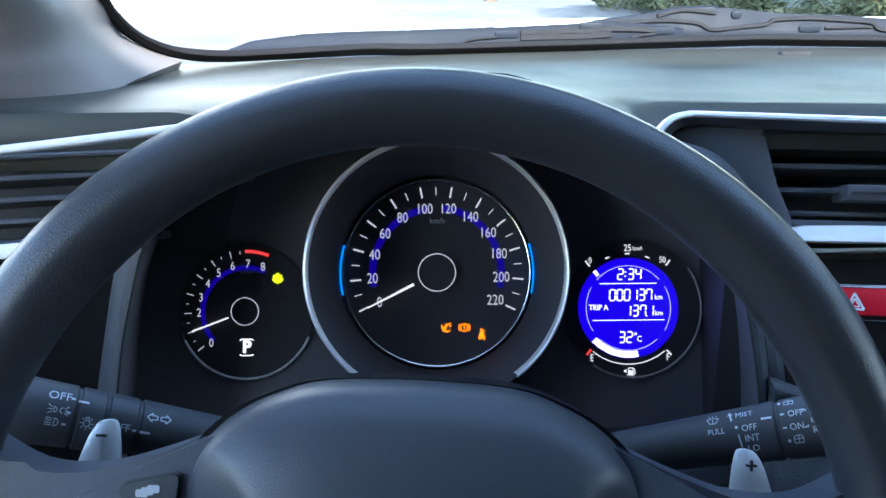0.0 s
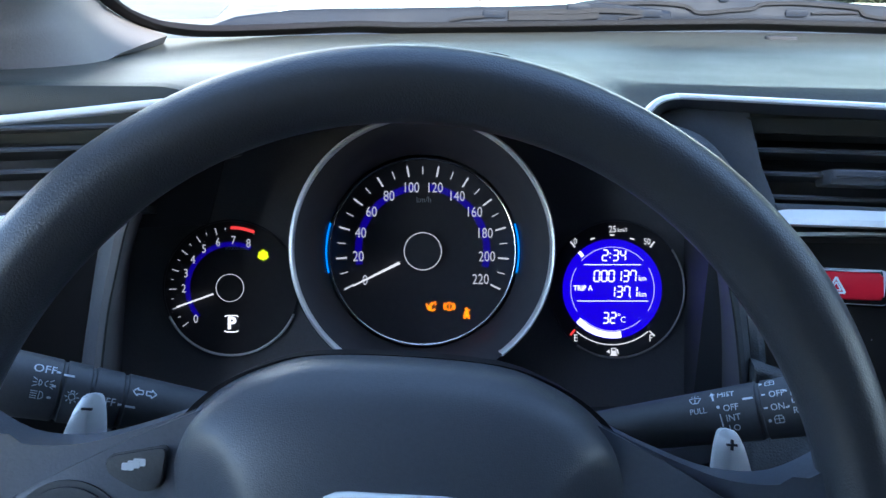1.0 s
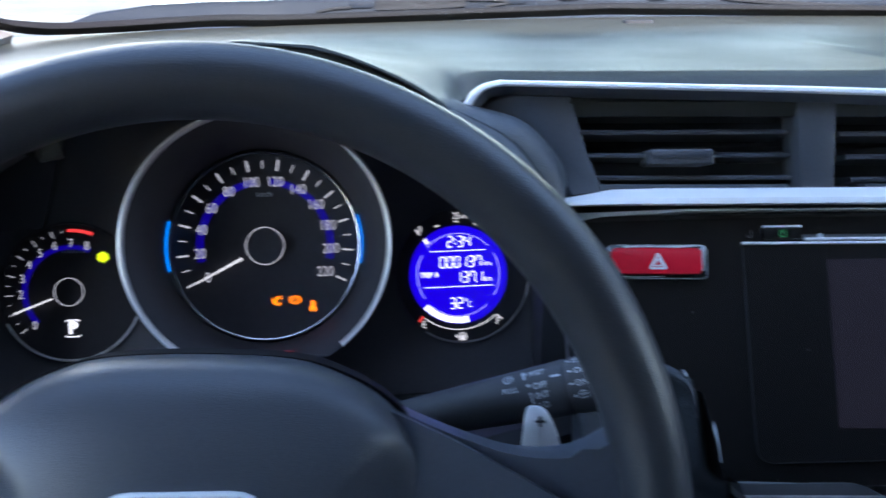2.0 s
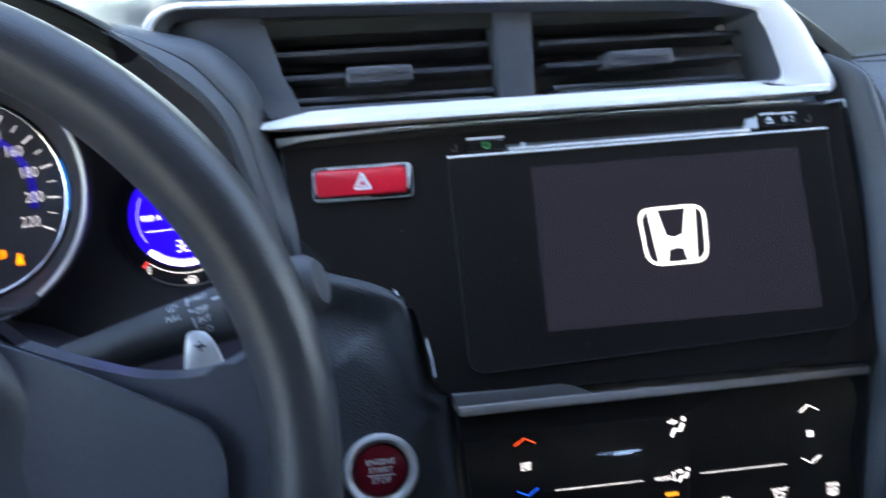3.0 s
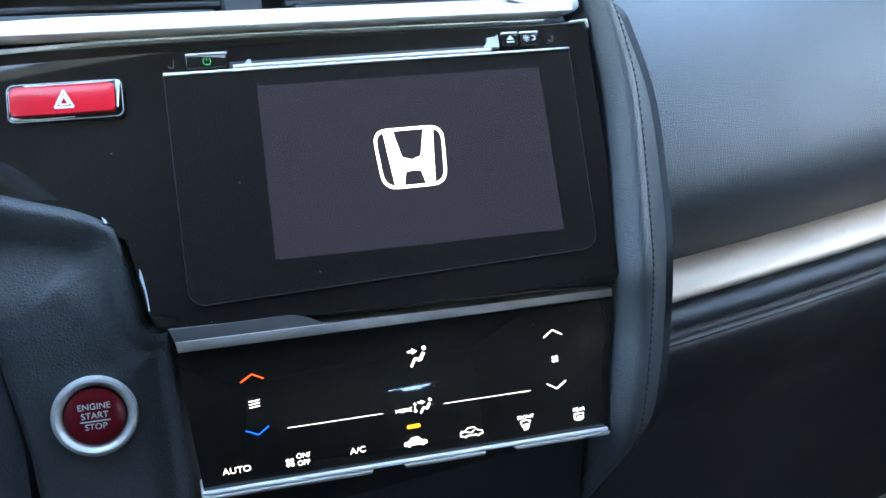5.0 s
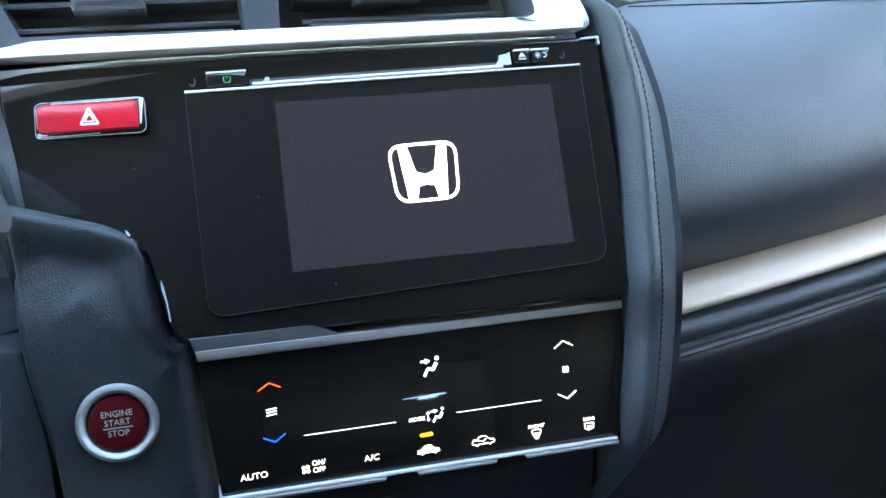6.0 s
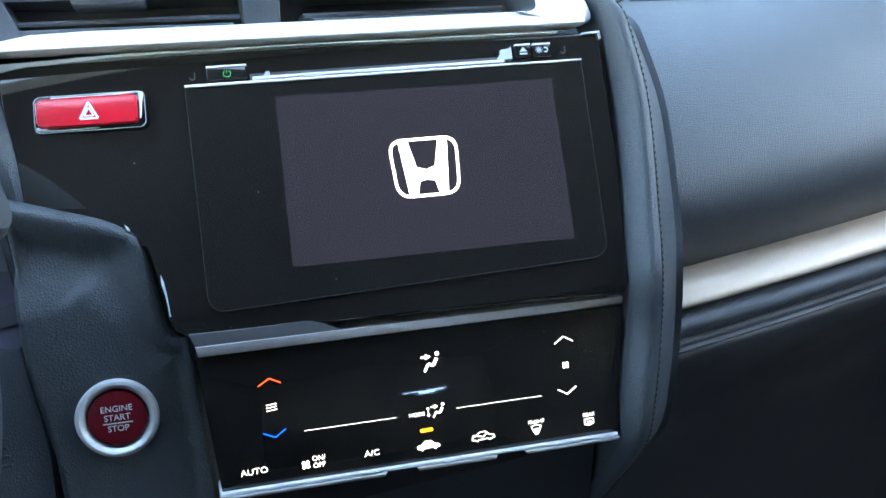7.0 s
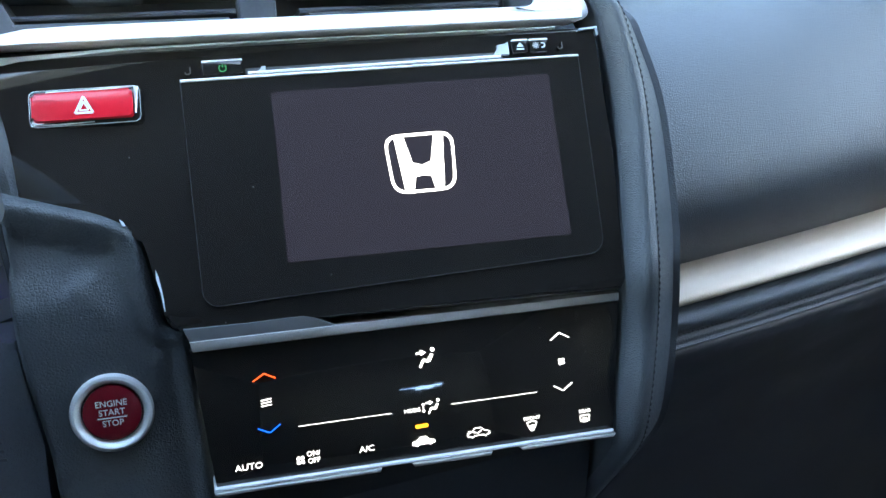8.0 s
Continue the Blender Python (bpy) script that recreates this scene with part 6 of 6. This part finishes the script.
for s in (1, -1):
    spoke = [(p.x, p.y) for p in smooth_line([(0.055, 0.058, 0), (0.075, 0.0475, 0), (0.097, 0.0385, 0), (0.118, 0.0325, 0), (0.14, 0.033, 0), (0.16, 0.043, 0)], 4)] + [(0.172, 0.02), (0.172, -0.03)] + [(p.x, p.y) for p in smooth_line([(0.155, -0.045, 0), (0.12, -0.04, 0), (0.06, -0.05, 0)], 4)]
    part("spoke", prism(mirror(spoke, s), -0.022, 0.002, 0.006, 3), M_SPOKE, wheel, "black spoke", m=WF)
    plate = [(p.x, p.y) for p in smooth_line([(0.066, 0.051, 0), (0.079, 0.045, 0), (0.095, 0.0372, 0), (0.11, 0.029, 0), (0.125, 0.0205, 0), (0.1375, 0.011, 0), (0.14, -0.01, 0), (0.13, -0.026, 0), (0.1, -0.036, 0), (0.078, -0.038, 0)], 4)]
    pl = part("spoke_plate", prism(mirror(plate, s), -0.01, 0.0075, 0.0025, 3), M_SPOKE, wheel, "dark grey spoke plate", m=WF)
    # tall paddle with a crest: a narrow inner facet, a broad bright outer one
    slide = 0.0 if s > 0 else -0.0045
    fins = []
    for py, xi, xo in ((0.0438, 0.1305, 0.1335), (0.0434, 0.1291, 0.1352), (0.0422, 0.1282, 0.1368), (0.0400, 0.1276, 0.1384), (0.0365, 0.127, 0.1402), (0.0325, 0.1266, 0.1417), (0.027, 0.1262, 0.1435), (0.018, 0.1256, 0.146), (0.005, 0.125, 0.1482), (-0.012, 0.1248, 0.149)):
        crest = xi + (xo - xi) * (0.5 - 0.12 * step(py, 0.044, 0.02))
        lift = 0.0028 * (1 - step(py, 0.038, 0.0446))
        fins.append([Vector((s * (x + slide), py, w)) for x, w in ((xi + 0.0006, -0.051), (xi, -0.0485), (xi + 0.0006, -0.0472), (crest - 0.0004, -0.0472 + lift), (crest + 0.0004, -0.047 + lift), (xo - 0.0008, -0.0472 + 0.35 * lift), (xo, -0.0485), (xo - 0.0006, -0.051))])
    paddle_bm = surface(fins)
    paddle_bm.faces.new([v for v in list(paddle_bm.verts)[:8]])
    paddle = part("shift_paddle", paddle_bm, M_PADDLE, wheel, "satin silver shift paddle", m=WF)
    sign = strokes([[(-0.0021, 0), (0.0021, 0)]], 0.0009, -0.0462, -0.0446)
    if s > 0:
        bar(0, -0.0021, 0, 0.0021, 0.0009, -0.0462, -0.0446, bm=sign)
    part("paddle_sign", sign, M_INK, paddle, m=WF @ pose(s * (0.1333 + slide), 0.038, 0.0014))
    if s < 0:
        key = rounded([(-0.1022, 0.0308), (-0.0822, 0.0352), (-0.0836, 0.0216), (-0.0905, 0.0197), (-0.1022, 0.0256)], 0.003, 4)
        part("key_gap", prism([(x + (x + 0.0925) * 0.08, y + (y - 0.028) * 0.12) for x, y in key], 0.0, 0.0082), M_DARK, pl, m=WF)
        k = part("display_key", prism(key, 0.002, 0.0105, 0.0015, 3), M_DARK, pl, "black display key", m=WF)
        bm = bmesh.new()
        for d in range(3):
            prism(rrect(-0.0968 + 0.0019 * d, 0.0268 + 0.0008 * d, -0.0926 + 0.0019 * d, 0.0294 + 0.0008 * d, 0.0005, 2), 0.0105, 0.0107 + 0.0001 * (3 - d), bm=bm)
        part("key_sign", bm, M_PRINT, k, "pale stacked-cards sign", m=WF)
        part("key_gap", annulus(0.0203, 0.0182, 0.004, 0.0085, c=(-0.1145, 0.0015)), M_DARK, pl, m=WF)
        part("menu_key", prism([(-0.1145 + 0.0182 * math.cos(t), 0.0015 + 0.0182 * math.sin(t)) for t in [i * math.pi / 20 for i in range(40)]], 0.002, 0.0098, 0.002, 3), M_DARK, pl, "round black menu key", m=WF)

# ---- column stalks ----
def stalk(name, p0, p1, r0, r1, grooves, label, eye=Vector((0, 0, 1.2))):
    """A control stalk; returns the thing and the mapping of its skin: along the axis and around it."""
    p0, p1 = Vector(p0), Vector(p1)
    a = (p1 - p0).normalized()
    ln = (p1 - p0).length
    f = eye - (p0 + p1) / 2
    f = (f - a * f.dot(a)).normalized()
    g = a.cross(f)
    st = thing(name, p0, label, "control stalk", "column stalks")

    def skin(s, h, lift):
        r = r0 + (r1 - r0) * s / ln
        t = h / r
        return p0 + a * s + (f * math.cos(t) + g * math.sin(t)) * (r + lift)

    prof = [(r0 * 0.75, -0.02), (r0 * 0.9, 0.0)]
    for gr in grooves:
        rr = r0 + (r1 - r0) * gr / ln
        prof += [(rr, gr - 0.0012), (rr - 0.0009, gr - 0.0006), (rr - 0.0009, gr + 0.0006), (rr, gr + 0.0012)]
    prof += [(r1, ln - 0.006), (r1 * 0.93, ln - 0.002), (r1 * 0.7, ln + 0.0015), (0.0, ln + 0.0025)]
    base = Matrix.Translation(p0) @ a.to_track_quat("Z", "Y").to_matrix().to_4x4()
    body = part("body", lathe(prof, 40), M_DARK, st, "black plastic stalk", m=base)
    return st, body, skin


def print_on(skin, body, name, bm, s, deg, r=0.0125, flip=1.0, turn=0.0, mat=M_PRINT):
    """Wrap flat print onto the stalk."""
    bmesh.ops.transform(bm, matrix=Matrix.Rotation(radians(turn), 4, "Z"), verts=bm.verts)
    for v in bm.verts:
        v.co = skin(s + flip * v.co.x, radians(deg) * r + (-v.co.y if flip > 0 else v.co.y), 0.0001 + max(0.0, v.co.z))
    part(name, bm, mat, body)


ws_t, ws_b, ws_s = stalk("wiper_stalk", (0.05, 0.375, 0.972), (0.178, 0.329, 1.02), 0.009, 0.0135, (0.1079,), "black wiper stalk with white printed symbols")
PR = dict(w=0.0001, thick=0.0001)
for words, s, deg, h in (("PULL", 0.083, -13.6, 0.0027), ("MIST", 0.0951, -42.5, 0.0029), ("OFF", 0.0966, -12.7, 0.003), ("INT", 0.097, 6.8, 0.0031), ("LO", 0.0967, 26.9, 0.0031), ("OFF", 0.1156, -27.8, 0.003), ("ON", 0.1152, -2.4, 0.003), ("RE", 0.1228, 8.2, 0.003)):
    print_on(ws_s, ws_b, "lettering", lettering(words, h * 0.88, wide=0.95, **PR), s, deg)
print_on(ws_s, ws_b, "wash_sign", strokes([[(-0.0025, 0.0008), (-0.0012, -0.0016), (0.0012, -0.0016), (0.0025, 0.0008), (0.0, 0.0014), (-0.0025, 0.0008)], [(0.0, -0.0016), (0.0, 0.0005)], [(-0.0016, 0.0019), (-0.0012, 0.0026)], [(0.0016, 0.0019), (0.0012, 0.0026)], [(0, 0.002), (0, 0.003)]], 0.0003, 0, 0.0001), 0.0821, -38.2)
print_on(ws_s, ws_b, "arrow_mark", prism([(-0.0004, -0.0024), (0.0004, -0.0024), (0.0004, 0.0006), (0.0012, 0.0006), (0.0, 0.0026), (-0.0012, 0.0006), (-0.0004, 0.0006)], 0, 0.0001), 0.0895, -42, turn=8)
print_on(ws_s, ws_b, "dot_mark", prism(oval(0.0007, 0.0007, 10), 0, 0.0001), 0.0915, -16.9)
print_on(ws_s, ws_b, "line_mark", bar(0, -0.0026, 0, 0.0026, 0.0006, 0, 0.0001), 0.092, 9, turn=4)
print_on(ws_s, ws_b, "dash_mark", bar(-0.0021, 0, 0.0021, 0, 0.0009, 0, 0.0001), 0.1039, -26.4)
for s, deg in ((0.1103, -29), (0.1105, -3)):
    print_on(ws_s, ws_b, "dash_mark", bar(-0.0008, 0, 0.0008, 0, 0.0007, 0, 0.0001), s, deg)
for s, deg in ((0.1133, -57), (0.1148, 21.6)):
    print_on(ws_s, ws_b, "rear_wash_sign", strokes([[(-0.0018, -0.0014), (-0.0018, 0.001), (-0.001, 0.0018), (0.001, 0.0018), (0.0018, 0.001), (0.0018, -0.0014), (-0.0018, -0.0014)], [(-0.0018, 0.0004), (0.0018, 0.0004)], [(0, 0.0018), (0, -0.0014)]], 0.0003, 0, 0.0001), s, deg)
    print_on(ws_s, ws_b, "dot_mark", prism(oval(0.0007, 0.0007, 10), 0, 0.0001), s - 0.0037, deg)
print_on(ws_s, ws_b, "bracket_mark", strokes([[(-0.0008, 0.0036), (0.0005, 0.0036), (0.0005, -0.0036), (-0.0008, -0.0036)]], 0.0006, 0, 0.0001), 0.119, -16)
print_on(ws_s, ws_b, "rear_wiper_sign", strokes([[(-0.0016, 0.0022), (0.0024, 0.0022)], [(-0.0016, 0.0022), (-0.0016, -0.0022), (0.0024, -0.0022)], [(-0.001, 0.0016), (0.0018, -0.0014)]], 0.0004, 0, 0.0001), 0.1228, -17)

ls_t, ls_b, ls_s = stalk("light_stalk", (-0.05, 0.375, 0.977), (-0.19, 0.335, 1.030), 0.009, 0.0145, (0.0865, 0.0998, 0.1115), "black light stalk with white printed symbols")
print_on(ls_s, ls_b, "lettering", lettering("OFF", 0.0036, **PR), 0.1192, 35.3, flip=-1)
print_on(ls_s, ls_b, "lettering", lettering("FF", 0.0031, **PR), 0.0918, -5.8, flip=-1)
for s, deg, l in ((0.1098, 30.9, 0.0021), (0.0837, -7.8, 0.0021), (0.1140, 34, 0.0008), (0.1147, 6, 0.0008), (0.1155, -16, 0.0008), (0.088, -7, 0.0008)):
    print_on(ls_s, ls_b, "dash_mark", bar(-l, 0, l, 0, 0.0009, 0, 0.0001), s, deg, flip=-1)
print_on(ls_s, ls_b, "indicator_arrows", strokes([[(-0.0046, 0), (-0.0026, 0.0019), (-0.0026, 0.0009), (-0.0004, 0.0009), (-0.0004, -0.0009), (-0.0026, -0.0009), (-0.0026, -0.0019), (-0.0046, 0)], [(0.0052, 0), (0.0032, 0.0019), (0.0032, 0.0009), (0.001, 0.0009), (0.001, -0.0009), (0.0032, -0.0009), (0.0032, -0.0019), (0.0052, 0)]], 0.0005, 0, 0.0001), 0.0792, 23.2, flip=-1)
bulb = [arc(0, 0, 0.0013, 0, 360, 12)] + [[(0.0018 * math.cos(radians(t)), 0.0018 * math.sin(radians(t))), (0.0028 * math.cos(radians(t)), 0.0028 * math.sin(radians(t)))] for t in range(0, 360, 45) if t != 90] + [[(-0.0007, 0.0014), (-0.0007, 0.0024), (0.0007, 0.0024), (0.0007, 0.0014)]]
print_on(ls_s, ls_b, "lamp_sign", strokes(bulb, 0.0003, 0, 0.0001), 0.107, -7.8, flip=-1)
print_on(ls_s, ls_b, "sidelight_sign", strokes([arc(-0.0012, 0, 0.0011, -90, 90, 8) + [(-0.0012, -0.0011)], arc(0.0022, 0, 0.0011, 90, 270, 8) + [(0.0022, -0.0011)]] + [[(-0.0019, d), (-0.0036, d * 2)] for d in (-0.0009, 0, 0.0009)] + [[(0.0029, d), (0.0044, d * 2)] for d in (-0.0009, 0, 0.0009)], 0.0003, 0, 0.0001), 0.1192, 8.2, flip=-1)
print_on(ls_s, ls_b, "headlight_sign", strokes([arc(0.0004, 0, 0.0016, -90, 90, 8) + [(0.0004, -0.0016), (0.0004, 0.0016)]] + [[(-0.0004, d), (-0.003, d)] for d in (-0.0014, -0.0005, 0.0005, 0.0014)], 0.0003, 0, 0.0001), 0.1198, -14.4, flip=-1)
